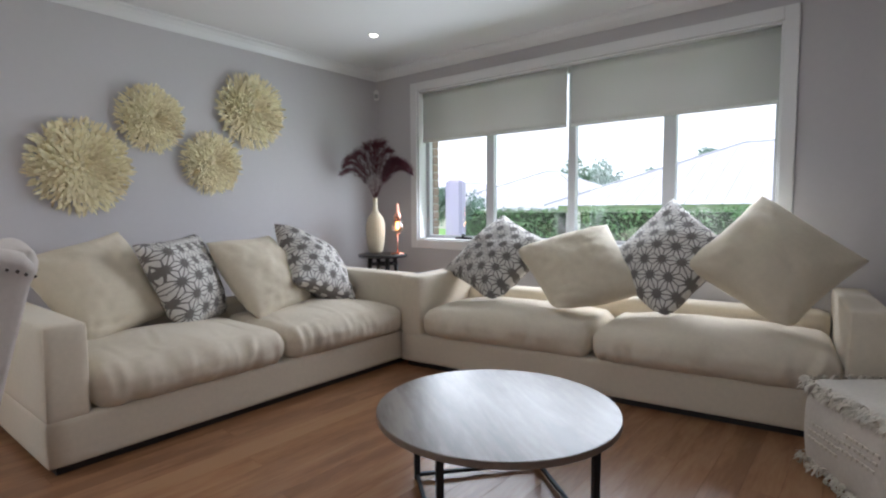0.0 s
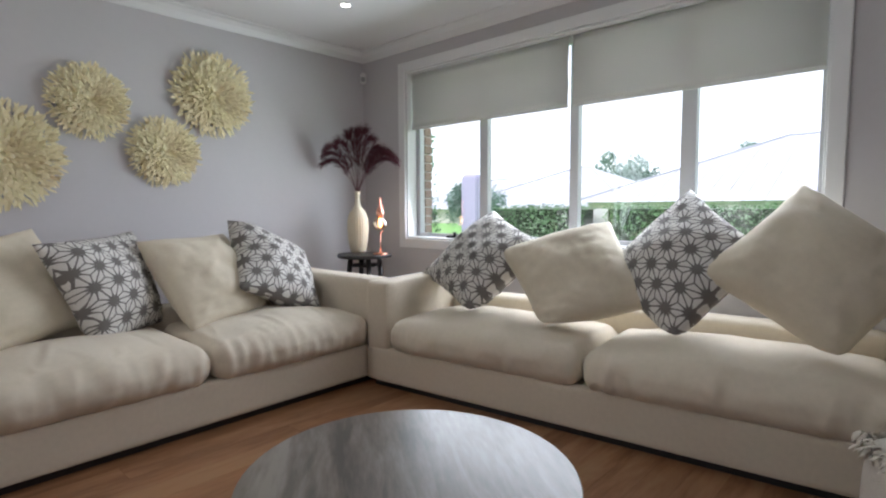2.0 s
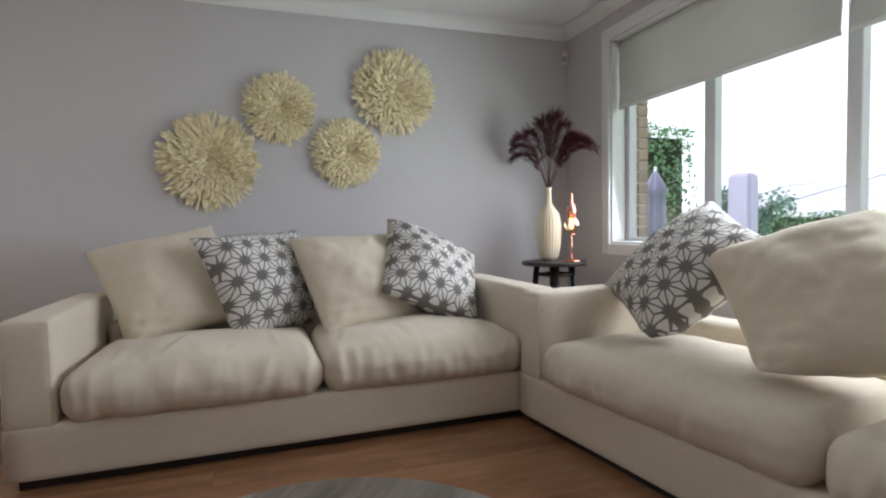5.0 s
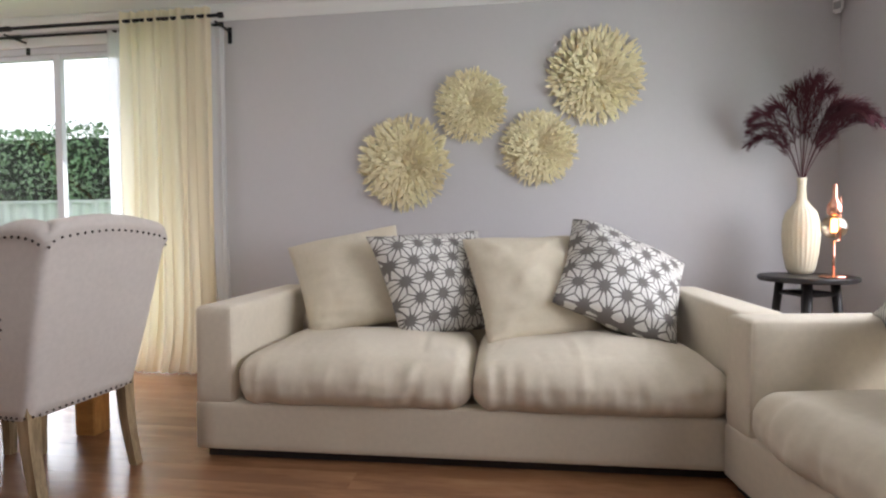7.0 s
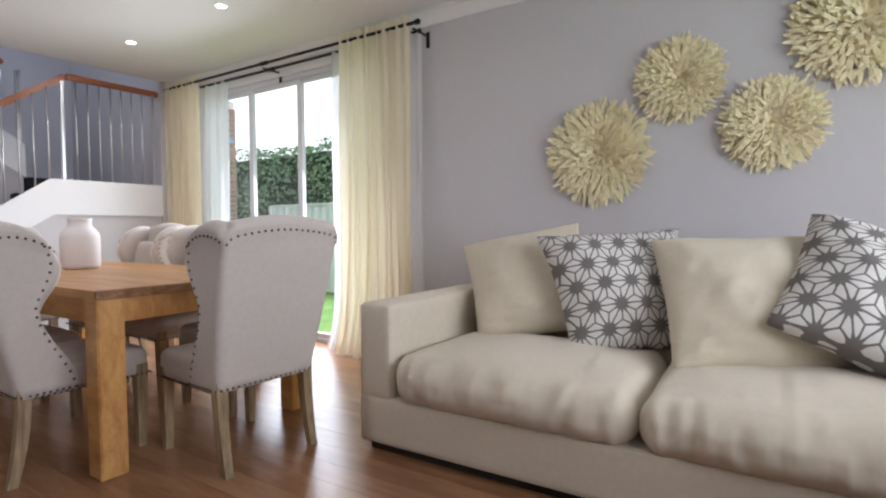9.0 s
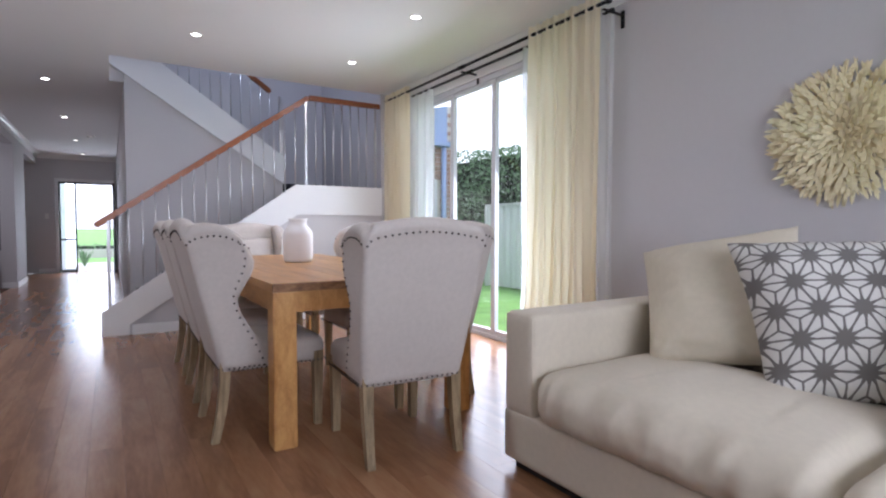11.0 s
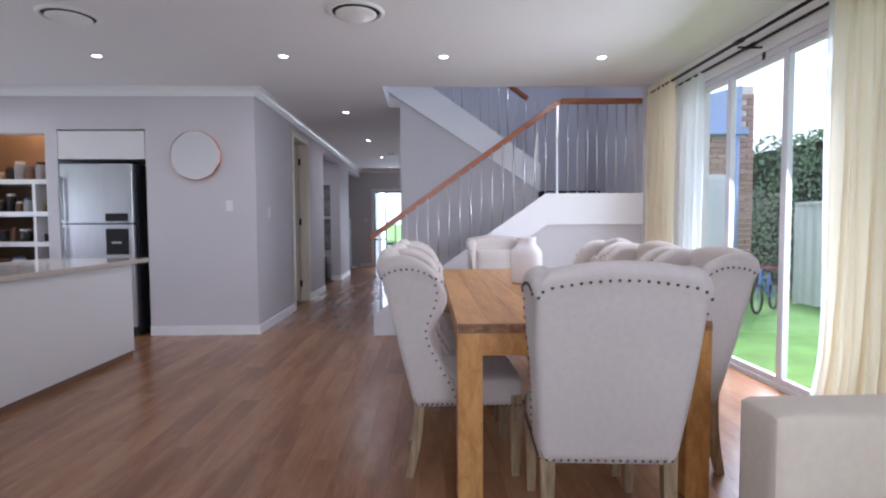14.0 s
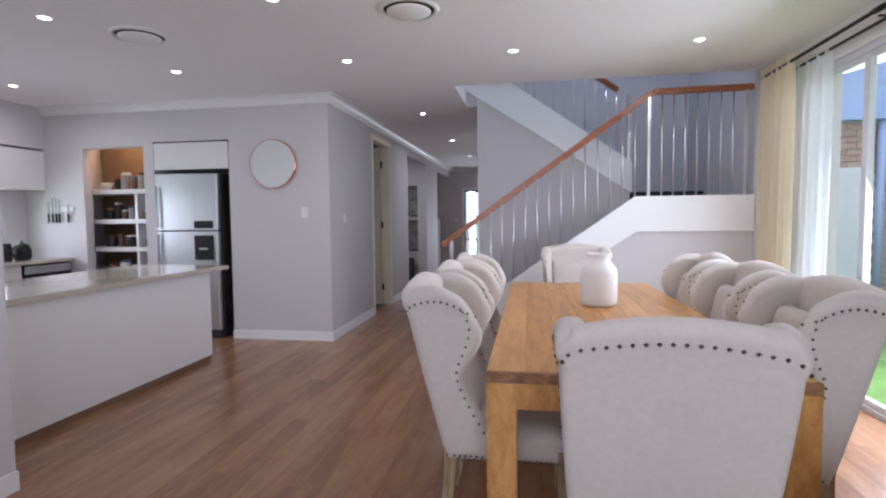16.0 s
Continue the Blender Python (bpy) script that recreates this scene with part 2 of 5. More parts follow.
def rbox(w, d, h, r, n=10, shape=None, seed=0):
    """A soft rounded box about its centre; shape(p) moves each point."""
    bm = bmesh.new()
    half = Vector((w / 2, d / 2, h / 2))
    seen = {}

    def vert(p):
        key = tuple(round(c, 5) for c in p)
        if key not in seen:
            q = Vector([math.sin(c * math.pi / 2) for c in p])
            q = Vector([a * b for a, b in zip(q, half)])
            inner = Vector([max(-(b - r), min(b - r, a)) for a, b in zip(q, half)])
            dv = q - inner
            out = inner + (dv.normalized() * r if dv.length > 1e-9 else dv)
            seen[key] = bm.verts.new(shape(out) if shape else out)
        return seen[key]
    steps = [-1 + 2 * i / n for i in range(n + 1)]
    for ax in range(3):
        for sgn in (-1, 1):
            for i in range(n):
                for j in range(n):
                    quad = []
                    for a, b in ((i, j), (i + 1, j), (i + 1, j + 1), (i, j + 1)):
                        p = [0, 0, 0]
                        p[ax], p[(ax + 1) % 3], p[(ax + 2) % 3] = sgn, steps[a], steps[b]
                        quad.append(vert(p))
                    if sgn < 0:
                        quad.reverse()
                    if len(set(quad)) == 4:
                        bm.faces.new(quad)
    return bm


def tube(bm, a, b, r, n=10, r2=None):
    a, b = Vector(a), Vector(b)
    m = look(a, b)
    r2 = r if r2 is None else r2
    ring = []
    for c, rr in ((a, r), (b, r2)):
        ring.append([bm.verts.new(c + m.to_3x3() @ Vector((rr * math.cos(t), rr * math.sin(t), 0))) for t in [2 * math.pi * i / n for i in range(n)]])
    for i in range(n):
        bm.faces.new((ring[0][i], ring[1][i], ring[1][(i + 1) % n], ring[0][(i + 1) % n]))
    bm.faces.new(ring[0])
    bm.faces.new(ring[1][::-1])


def sqbar(bm, a, b, w, h):
    """A bar of rectangular section from a to b, its height kept upright."""
    a, b = Vector(a), Vector(b)
    d = (b - a).normalized()
    side = d.cross(Vector((0, 0, 1))).normalized() if abs(d.z) < 0.999 else Vector((1, 0, 0))
    up = side.cross(d).normalized()
    ring = [[bm.verts.new(c + side * sx * w / 2 + up * sz * h / 2) for sx, sz in ((-1, -1), (1, -1), (1, 1), (-1, 1))] for c in (a, b)]
    for i in range(4):
        bm.faces.new((ring[0][i], ring[0][(i + 1) % 4], ring[1][(i + 1) % 4], ring[1][i]))
    bm.faces.new(ring[0][::-1])
    bm.faces.new(ring[1])


def lathe(profile, n=32, rib=None, caps=True):
    """Turned about z from (radius, height) pairs; rib(angle, z) scales the radius."""
    bm = bmesh.new()
    rings = []
    for r, z in profile:
        rings.append([bm.verts.new((r * (rib(2 * math.pi * i / n, z) if rib else 1) * math.cos(2 * math.pi * i / n),
                                    r * (rib(2 * math.pi * i / n, z) if rib else 1) * math.sin(2 * math.pi * i / n), z)) for i in range(n)])
    for a, b in zip(rings, rings[1:]):
        for i in range(n):
            bm.faces.new((a[i], a[(i + 1) % n], b[(i + 1) % n], b[i]))
    if caps:
        bm.faces.new(rings[0][::-1])
        bm.faces.new(rings[-1])
    return bm


def prism(bm, pts, axis, lo, hi):
    """Extrudes the polygon pts, given in the two other axes, along axis from lo to hi."""
    def mk(p, v):
        q = list(p)
        q.insert(axis, v)
        return bm.verts.new(q)
    a, b = [mk(p, lo) for p in pts], [mk(p, hi) for p in pts]
    n = len(pts)
    bm.faces.new(a[::-1])
    bm.faces.new(b)
    for i in range(n):
        bm.faces.new((a[i], a[(i + 1) % n], b[(i + 1) % n], b[i]))
    bmesh.ops.recalc_face_normals(bm, faces=bm.faces)


# ---- structure ----
W, N, S, H = -4.05, 4.36, -3.47, 2.70
HALL, STAIR = 0.37, -3.33


def wall(name, *boxes):
    root = structure(new(name), "plain warm grey painted plaster wall", "wall")
    for b in boxes:
        part("wall_section", boxed(*b), WALL, root)
    return root


DY0, DY1, DZ = -2.78, -0.22, 2.495
wall("wall_west", (W - 0.25, W, -5.5, DY0, 0, 5.3), (W - 0.25, W, DY1, N + 0.2, 0, H), (W - 0.25, W, DY0, DY1, DZ, H))
WX0, WX1, WZ0, WZ1 = -3.43, -0.195, 0.878, 2.42
wall("wall_north", (W, WX0, N, N + 0.24, 0, H), (WX1, 2.0, N, N + 0.24, 0, H), (WX0, WX1, N, N + 0.24, 0, WZ0), (WX0, WX1, N, N + 0.24, WZ1, H))
wall("wall_east", (1.9, 2.1, -0.02, N, 0, H))
wall("wall_nib", (0.77, 4.5, -0.16, -0.02, 0, H))
wall("wall_kitchen_east", (4.25, 4.45, -4.35, -3.2, 0, H), (4.25, 4.45, -3.2, -1.0, 0, 1.12), (4.25, 4.45, -3.2, -1.0, 1.72, H), (4.25, 4.45, -1.0, -0.16, 0, H))
PX0, PX1, PZ = 2.62, 3.42, 2.21
FX0, FX1, FZ = 1.55, 2.49, 2.255
wall("wall_kitchen", (HALL, FX0, S - 0.12, S, 0, H), (FX1, PX0, S - 0.12, S, 0, H), (PX1, 4.25, S - 0.12, S, 0, H),
     (FX0, FX1, S - 0.12, S, FZ, H), (PX0, PX1, S - 0.12, S, PZ, H),
     (PX0 - 1.0, PX1 + 0.6, -4.35, -4.2, 0, H), (PX1 + 0.35, PX1 + 0.5, -4.2, S - 0.12, 0, H), (FX1 + 0.02, PX0 - 0.02, -4.2, S - 0.12, 0, H),
     (FX0 - 0.1, FX1 + 0.02, -4.35, -4.25, 0, H), (FX0 - 0.12, FX0, -4.25, S - 0.12, 0, H))
D1, D2 = -5.08, -5.98
wall("wall_hall", (HALL, HALL + 0.12, D1, S - 0.12, 0, H), (HALL, HALL + 0.12, D2, D1, 2.48, H), (HALL, HALL + 0.12, -7.25, D2, 0, H),
     (HALL, HALL + 0.12, -9.0, -7.25, 2.48, H), (HALL, HALL + 0.2, -10.3, -9.0, 0, H), (HALL, HALL + 0.12, -12.4, -10.3, 2.48, H),
     (HALL + 0.12, 3.5, -9.35, -9.25, 0, H), (HALL + 0.12, 3.5, -7.25, -7.13, 0, H), (3.5, 3.6, -9.35, -7.13, 0, H),
     (HALL + 0.12, 2.0, -5.2, -5.1, 0, H), (HALL + 0.12, 2.0, -6.2, -6.1, 0, H), (2.0, 2.1, -6.2, -5.1, 0, H),
     (HALL + 0.2, 2.0, -10.3, -10.2, 0, H), (2.0, 2.1, -12.4, -10.2, 0, H))
EX0, EX1, EZ = -1.12, -0.02, 2.10
wall("wall_entry", (EX1, 2.1, -12.55, -12.4, 0, H), (-1.4, EX0, -12.55, -12.4, 0, H), (EX0, EX1, -12.55, -12.4, EZ, H))
wall("wall_stair", (-1.29, -1.17, -12.4, -4.45, 0, H), (-2.93, -1.17, -4.45, -4.35, 0, 1.60))
bm = bmesh.new()
prism(bm, [(-2.93, 1.60), (-1.17, 1.60), (-1.17, 2.86), (-2.93, 1.70)], 1, -4.45, -4.35)
structure(link("wall_stair_upper", bm, WALL), "grey plaster wall under the upper flight", "wall")
wall("wall_stairwell", (W, -3.87, -5.5, -3.345, 0, 5.3), (W, -1.03, -3.4, -3.28, H + 0.3, 5.3), (W, -1.29, -5.62, -5.5, 0, 5.3), (-1.03, -0.9, -5.62, -3.28, H + 0.3, 5.3))

bm = bmesh.new()
box(bm, W - 0.2, 4.5, S - 8.7, N + 0.2, -0.12, -0.012)
structure(link("floor", bm, SUBFLOOR), "red-brown laminate floor of long boards", "floor")
floor_ob = bpy.data.objects["floor"]
bm = bmesh.new()
box(bm, W - 0.2, 4.5, -3.4, N + 0.2, H, H + 0.3)
box(bm, -1.03, 4.5, -12.6, -3.4, H, H + 0.3)
box(bm, -1.3, -1.03, -12.6, -4.45, H, H + 0.3)
structure(link("ceiling", bm, CEIL), "white plaster ceiling", "ceiling")
bm = bmesh.new()
box(bm, W - 0.2, 0.2, -5.7, -3.2, 5.3, 5.4)
structure(link("ceiling_stairwell", bm, CEIL), "white ceiling over the stairwell", "ceiling")


def cornice(pts, closed=False):
    """A coved moulding in the corner of wall and ceiling; the room lies on the left of the line."""
    prof = [(0, -0.09), (0.012, -0.09), (0.02, -0.075), (0.035, -0.045), (0.06, -0.02), (0.078, -0.012), (0.09, -0.01), (0.09, 0), (0, 0)]
    bm = bmesh.new()
    rings = []
    n = len(pts)
    for i, p in enumerate(pts):
        p = Vector(p)
        d0 = (p - Vector(pts[i - 1])).normalized() if i else None
        d1 = (Vector(pts[i + 1]) - p).normalized() if i < n - 1 else None
        d0, d1 = d0 or d1, d1 or d0
        n0, n1 = Vector((-d0.y, d0.x)), Vector((-d1.y, d1.x))
        mid = (n0 + n1).normalized()
        mid /= max(0.3, mid.dot(n0))
        rings.append([bm.verts.new((p.x + mid.x * a, p.y + mid.y * a, H + b)) for a, b in prof])
    for a, b in zip(rings, rings[1:]):
        for i in range(len(prof)):
            bm.faces.new((a[i], b[i], b[(i + 1) % len(prof)], a[(i + 1) % len(prof)]))
    bm.faces.new(rings[0])
    bm.faces.new(rings[-1][::-1])
    bmesh.ops.recalc_face_normals(bm, faces=bm.faces)
    return structure(link("trim_cornice", bm, TRIM), "white coved plaster cornice", "cornice")


cornice([(1.9, -0.02), (1.9, N), (W, N), (W, -3.40)])
cornice([(-1.17, -12.4), (HALL, -12.4), (HALL, S), (4.25, S), (4.25, -0.16)][::1])


def baseboard(*runs):
    for x0, y0, x1, y1 in runs:
        bm = bmesh.new()
        box(bm, min(x0, x1), max(x0, x1), min(y0, y1), max(y0, y1), 0, 0.10)
        structure(link("baseboard", bm, TRIM), "white painted skirting board", "skirting board")


T = 0.016
baseboard((HALL - T, S + T, FX0, S), (HALL - T, S, HALL, D1 + 0.056), (HALL - T, D2 - 0.056, HALL, -7.25), (HALL - T, -9.0, HALL, -10.3),
          (HALL, -9.0, HALL + 0.2, -9.0 + T), (HALL, -12.4, EX1 + 0.08, -12.4 + T), (FX1, S, PX0, S + T),
          (W, 0.16, W + T, N), (W, N - T, 1.9, N), (0.77 - T, -0.16, 0.77, -0.02 + T), (0.77, -0.02, 1.9, -0.02 + T), (1.9 - T, 0.0, 1.9, N - T),
          (-3.9, STAIR, -1.17, STAIR + T))

# north window
win = structure(new("window_1"), "four-pane window in white casing over a sofa", "window")


def frame_bars(name, parent, material, *bars):
    for b in bars:
        part(name, boxed(*b, bevel=0.004, seg=1), material, parent)


C = 0.085
frame_bars("casing", win, TRIM, (WX0 - C, WX0, N - 0.022, N, WZ0 - C, WZ1 + C), (WX1, WX1 + C, N - 0.022, N, WZ0 - C, WZ1 + C),
           (WX0, WX1, N - 0.022, N, WZ1, WZ1 + C), (WX0, WX1, N - 0.022, N, WZ0 - C, WZ0))
frame_bars("window_sill", win, TRIM, (WX0, WX1, N + 0.001, N + 0.12, WZ0, WZ0 + 0.018))
frame_bars("reveal", win, TRIM, (WX0, WX0 + 0.015, N, N + 0.12, WZ0 + 0.018, WZ1), (WX1 - 0.015, WX1, N, N + 0.12, WZ0 + 0.018, WZ1), (WX0 + 0.015, WX1 - 0.015, N, N + 0.12, WZ1 - 0.015, WZ1))
GY = N + 0.13
frame_bars("window_frame", win, FRAME, (WX0, WX0 + 0.05, GY, GY + 0.05, WZ0, WZ1), (WX1 - 0.05, WX1, GY, GY + 0.05, WZ0, WZ1),
           (WX0 + 0.05, WX1 - 0.05, GY, GY + 0.05, WZ0, WZ0 + 0.05), (WX0 + 0.05, WX1 - 0.05, GY, GY + 0.05, WZ1 - 0.05, WZ1))
MULL = [(-2.60, 0.085), (-1.745, 0.07), (-0.935, 0.095)]
for mx_, mw in MULL:
    frame_bars("mullion", win, FRAME, (mx_ - mw / 2, mx_ + mw / 2, GY - 0.01, GY + 0.05, WZ0 + 0.05, WZ1 - 0.05))
edges = [WX0 + 0.05] + [m[0] for m in MULL] + [WX1 - 0.05]
for a, b in zip(edges, edges[1:]):
    p = part("pane", boxed(a + 0.03, b - 0.03, GY + 0.02, GY + 0.024, WZ0 + 0.04, WZ1 - 0.04), GLASS, win)
    p.visible_shadow = False

# sliding door
sl = structure(new("door_1"), "tall glazed sliding door onto a lawn", "sliding door")
frame_bars("door_frame", sl, FRAME, (W - 0.10, W - 0.005, DY0, DY0 + 0.04, 0, DZ), (W - 0.10, W - 0.005, DY1 - 0.04, DY1, 0, DZ),
           (W - 0.10, W - 0.005, DY0 + 0.04, DY1 - 0.04, DZ - 0.05, DZ), (W - 0.10, W - 0.004, DY0 + 0.04, DY1 - 0.04, -0.01, 0.035))
for k, y in enumerate((-2.04, -1.33, -0.75)):
    frame_bars("stile", sl, FRAME, (W - 0.06, W - 0.012, y - 0.03, y + 0.03, 0.035, DZ - 0.05))
ys = [DY0 + 0.04, -2.04, -1.33, -0.75, DY1 - 0.04]
for a, b in zip(ys, ys[1:]):
    frame_bars("door_rail", sl, FRAME, (W - 0.06, W - 0.02, a + 0.03, b - 0.03, 0.035, 0.08), (W - 0.06, W - 0.02, a + 0.03, b - 0.03, DZ - 0.09, DZ - 0.05))
    p = part("pane", boxed(W - 0.042, W - 0.038, a, b, 0.08, DZ - 0.09), GLASS, sl)
    p.visible_shadow = False
frame_bars("casing", sl, TRIM, (W, W + 0.02, DY0, DY1, DZ, DZ + 0.075))

# stairs
st = structure(new("stairs"), "staircase with white stringer, steel balusters and timber rail", "staircase")
TOP0, TOPX, LX, LZ = 0.23, -0.92, -2.80, 1.54
GO, RI = 0.26, 0.18
SL = (LZ - TOP0) / (TOPX - LX)
bm = bmesh.new()
prism(bm, [(TOPX, 0), (TOPX, TOP0), (LX, LZ), (-3.868, LZ), (-3.868, LZ - 0.34), (LX - 0.02, LZ - 0.34), (-1.15, 0.1), (-1.15, 0)], 1, STAIR - 0.03, STAIR)
part("stringer", bm, TRIM, st)
bm = bmesh.new()
prism(bm, [(-1.0, 0), (-1.0, 0.15), (LX, LZ - 0.1), (-3.868, LZ - 0.1), (-3.868, 0)], 1, STAIR - 0.12, STAIR - 0.03)
part("spandrel", bm, WALL, st)
for i in range(7):
    x0 = -0.98 - i * GO
    part("step", boxed(x0 - GO, x0, -4.33, STAIR - 0.125, max(0, RI * (i - 1)), (i + 1) * RI, 0.01, 2), CARPET, st)
part("step", boxed(-3.75, -2.955, -5.5, -4.40, 8 * RI + 0.001, 8 * RI + 0.19, 0.01, 2), CARPET, st)
part("landing", boxed(-3.868, LX - 0.01, -5.5, STAIR - 0.125, LZ - 0.3, 8 * RI, 0.01, 2), CARPET, st)
for i in range(7):
    x0 = -2.95 + i * 0.235
    part("step", boxed(x0, x0 + 0.25 - 0.02 * (i == 6), -5.5, -4.455, 8 * RI + 0.171 * i - 0.1, 8 * RI + 0.171 * (i + 1), 0.01, 2), CARPET, st)
bm = bmesh.new()
prism(bm, [(-2.95, 1.62), (-2.95, 1.97), (-1.03, 3.31), (-1.03, 2.87)], 1, -4.455, -4.33)
part("stringer", bm, TRIM, st)


def rail(name, pts, w=0.05, h=0.06):
    for a, b in zip(pts, pts[1:]):
        bm = bmesh.new()
        sqbar(bm, a, b, w, h)
        bmesh.ops.bevel(bm, geom=list(bm.edges), offset=0.012, segments=2, affect="EDGES")
        part(name, bm, RAILWOOD, st)


RY = STAIR - 0.05
rail("handrail", [(-0.88, RY, 1.06), (-2.965, RY, 2.54), (-3.866, RY, 2.545)])
rail("handrail", [(-2.80, -4.4, 2.80), (-1.4, -4.4, 3.78)])


def top_z(x):
    return LZ if x < LX else TOP0 + (TOPX - x) * SL


def rail_z(x):
    return 2.54 if x < -2.965 else 1.06 + (-0.88 - x) * (1.48 / 2.085)


for i in range(15):
    x = -1.16 - i * 0.117
    bm = bmesh.new()
    tube(bm, (x, RY + 0.03, top_z(x) - 0.05), (x, RY + 0.03, rail_z(x) - 0.02), 0.0085, 8)
    part("baluster", bm, STEEL, st, "slim steel baluster", True)
for i in range(7):
    x = -3.05 - i * 0.106
    bm = bmesh.new()
    tube(bm, (x, RY, LZ), (x, RY, rail_z(x) - 0.02), 0.0085, 8)
    part("baluster", bm, STEEL, st, "slim steel baluster", True)
for x, lo in ((-0.99, 0.2), (-2.93, LZ - 0.1), (-3.80, LZ)):
    part("newel_post", boxed(x - 0.015, x + 0.015, RY - 0.015, RY + 0.015, lo, rail_z(x) - 0.02, 0.003, 1), STEEL, st)
part("newel_post", boxed(-2.94, -2.90, -4.42, -4.38, 1.62, 2.76, 0.003, 1), STEEL, st)
for i in range(14):
    x = -2.78 + i * 0.117
    bm = bmesh.new()
    tube(bm, (x, -4.4, 1.97 + (x + 2.93) * 0.70 - 0.03), (x, -4.4, 2.76 + (x + 2.86) * 0.70), 0.0085, 8)
    part("baluster", bm, STEEL, st, "slim steel baluster", True)

# ---- outdoors ----
bm = bmesh.new()
prism(bm, [(-400, -400), (400, -400), (400, 400), (-400, 400)], 2, -0.5, -0.13)
structure(link("ground", bm, GRASS), "green lawn round the house", "lawn")

# ---- furniture ----


def folds(p, seed, amp, length=6.0):
    return noise.noise(Vector((p.x * length + seed, p.y * length * 0.5, p.z * length + seed * 2))) * amp


def sofa(at, rz, width, depth, label):
    """Two-seat sofa; local x along it, its front on y = 0 and its back towards +y."""
    t = thing("sofa", at, rz, label, "sofa", "pair of matching sofas")
    AW, AH, BH = 0.185, 0.69, 0.262
    part("plinth", boxed(0.04, width - 0.04, 0.04, depth - 0.05, 0, 0.06), BLACKWOOD, t, "black recessed plinth")
    bm = rbox(width, depth, BH - 0.04, 0.018, 8)
    bmesh.ops.translate(bm, verts=bm.verts, vec=(width / 2, depth / 2, 0.04 + (BH - 0.04) / 2))
    part("base", bm, LINEN, t, smooth=True)
    for x in (AW / 2, width - AW / 2):
        bm = rbox(AW, depth - 0.004, AH - BH + 0.02, 0.028, 10)
        bmesh.ops.translate(bm, verts=bm.verts, vec=(x, depth / 2, (AH + BH) / 2 - 0.008))
        part("arm", bm, LINEN, t, smooth=True)
        lo, hi, za, zb = x - AW / 2 + 0.012, x + AW / 2 - 0.012, BH + 0.012, AH - 0.014
        bm = bmesh.new()
        for a, b in (((lo, za), (lo, zb)), ((lo, zb), (hi, zb)), ((hi, zb), (hi, za))):
            tube(bm, (a[0], 0.0095, a[1]), (b[0], 0.0095, b[1]), 0.0035, 8)
        part("piping", bm, LINEN, t, "sewn seam round the arm's front", True)
    bm = rbox(width - 2 * AW, 0.2, AH - BH - 0.13, 0.05, 10)
    bmesh.ops.translate(bm, verts=bm.verts, vec=(width / 2, depth - 0.11, (AH + BH) / 2 - 0.075))
    part("backrest", bm, LINEN, t, smooth=True)
    cw = (width - 2 * AW) / 2
    for k in (0, 1):
        def puff(p, k=k):
            u, v = p.x / (cw / 2), p.y / ((depth - 0.2) / 2)
            q = p.copy()
            top = max(0.0, min(1, p.z / 0.07))
            dome = (1 - u * u) * (1 - min(1, abs(v)) ** 3)
            q.z += top * (0.055 * dome + folds(p, 3 + k + width, 0.014, 6))
            # creases that run from front to back, deeper where the cushion meets its neighbour
            for c in range(7):
                cx, tilt, ln, dp = -0.75 + 0.25 * c + 0.08 * math.sin(c * 5 + k + width), 0.22 * math.sin(c * 3.7 + k * 2), 0.35 + 0.2 * math.sin(c * 2.3 + width), 0.0025 + 0.002 * ((c * 7 + k * 3) % 3)
                cv = -0.45 + 0.3 * math.sin(c * 4.1 + k)
                along = max(0.0, 1 - ((v - cv) / ln) ** 2)
                off = (u - cx - tilt * (v - cv)) / 0.032
                q.z += top * dp * along * (math.exp(-(off - 1.2) ** 2) - math.exp(-off * off))
            front = max(0.0, -v) ** 2
            q.y -= 0.045 * (1 - abs(u) ** 4) * max(0, -v) * (0.6 + 0.4 * math.cos(min(1.0, abs(p.z) / 0.1) * math.pi / 2))
            q.y -= front * (folds(Vector((p.x * 2.2, 0, p.z * 0.8)), 17 + k + width, 0.022, 9))
            q.y += folds(p, 9 + k, 0.010, 5)
            q.x += folds(p, 5 + k, 0.008, 8)
            if abs(u) > 0.9:
                q.z -= 0.012 * (abs(u) - 0.9) / 0.1 * top
            return q
        bm = rbox(cw - 0.002, depth - 0.2, 0.205, 0.085, 84, puff)
        bmesh.ops.translate(bm, verts=bm.verts, vec=(AW + cw * (k + 0.5), (depth - 0.2) / 2 - 0.012, BH + 0.088))
        part("seat_cushion", bm, LINEN, t, smooth=True)
    return t


# sofa along the west wall, then the one under the window
SOFA_A = sofa((-2.465, 0.828, 0), 90.8, 2.505, 1.0, "low cream linen two-seat sofa along the grey wall, with four pillows")
SOFA_B = sofa((-2.475, 3.085, 0), 7.4, 2.92, 0.93, "long cream linen two-seat sofa under the window, with four pillows")



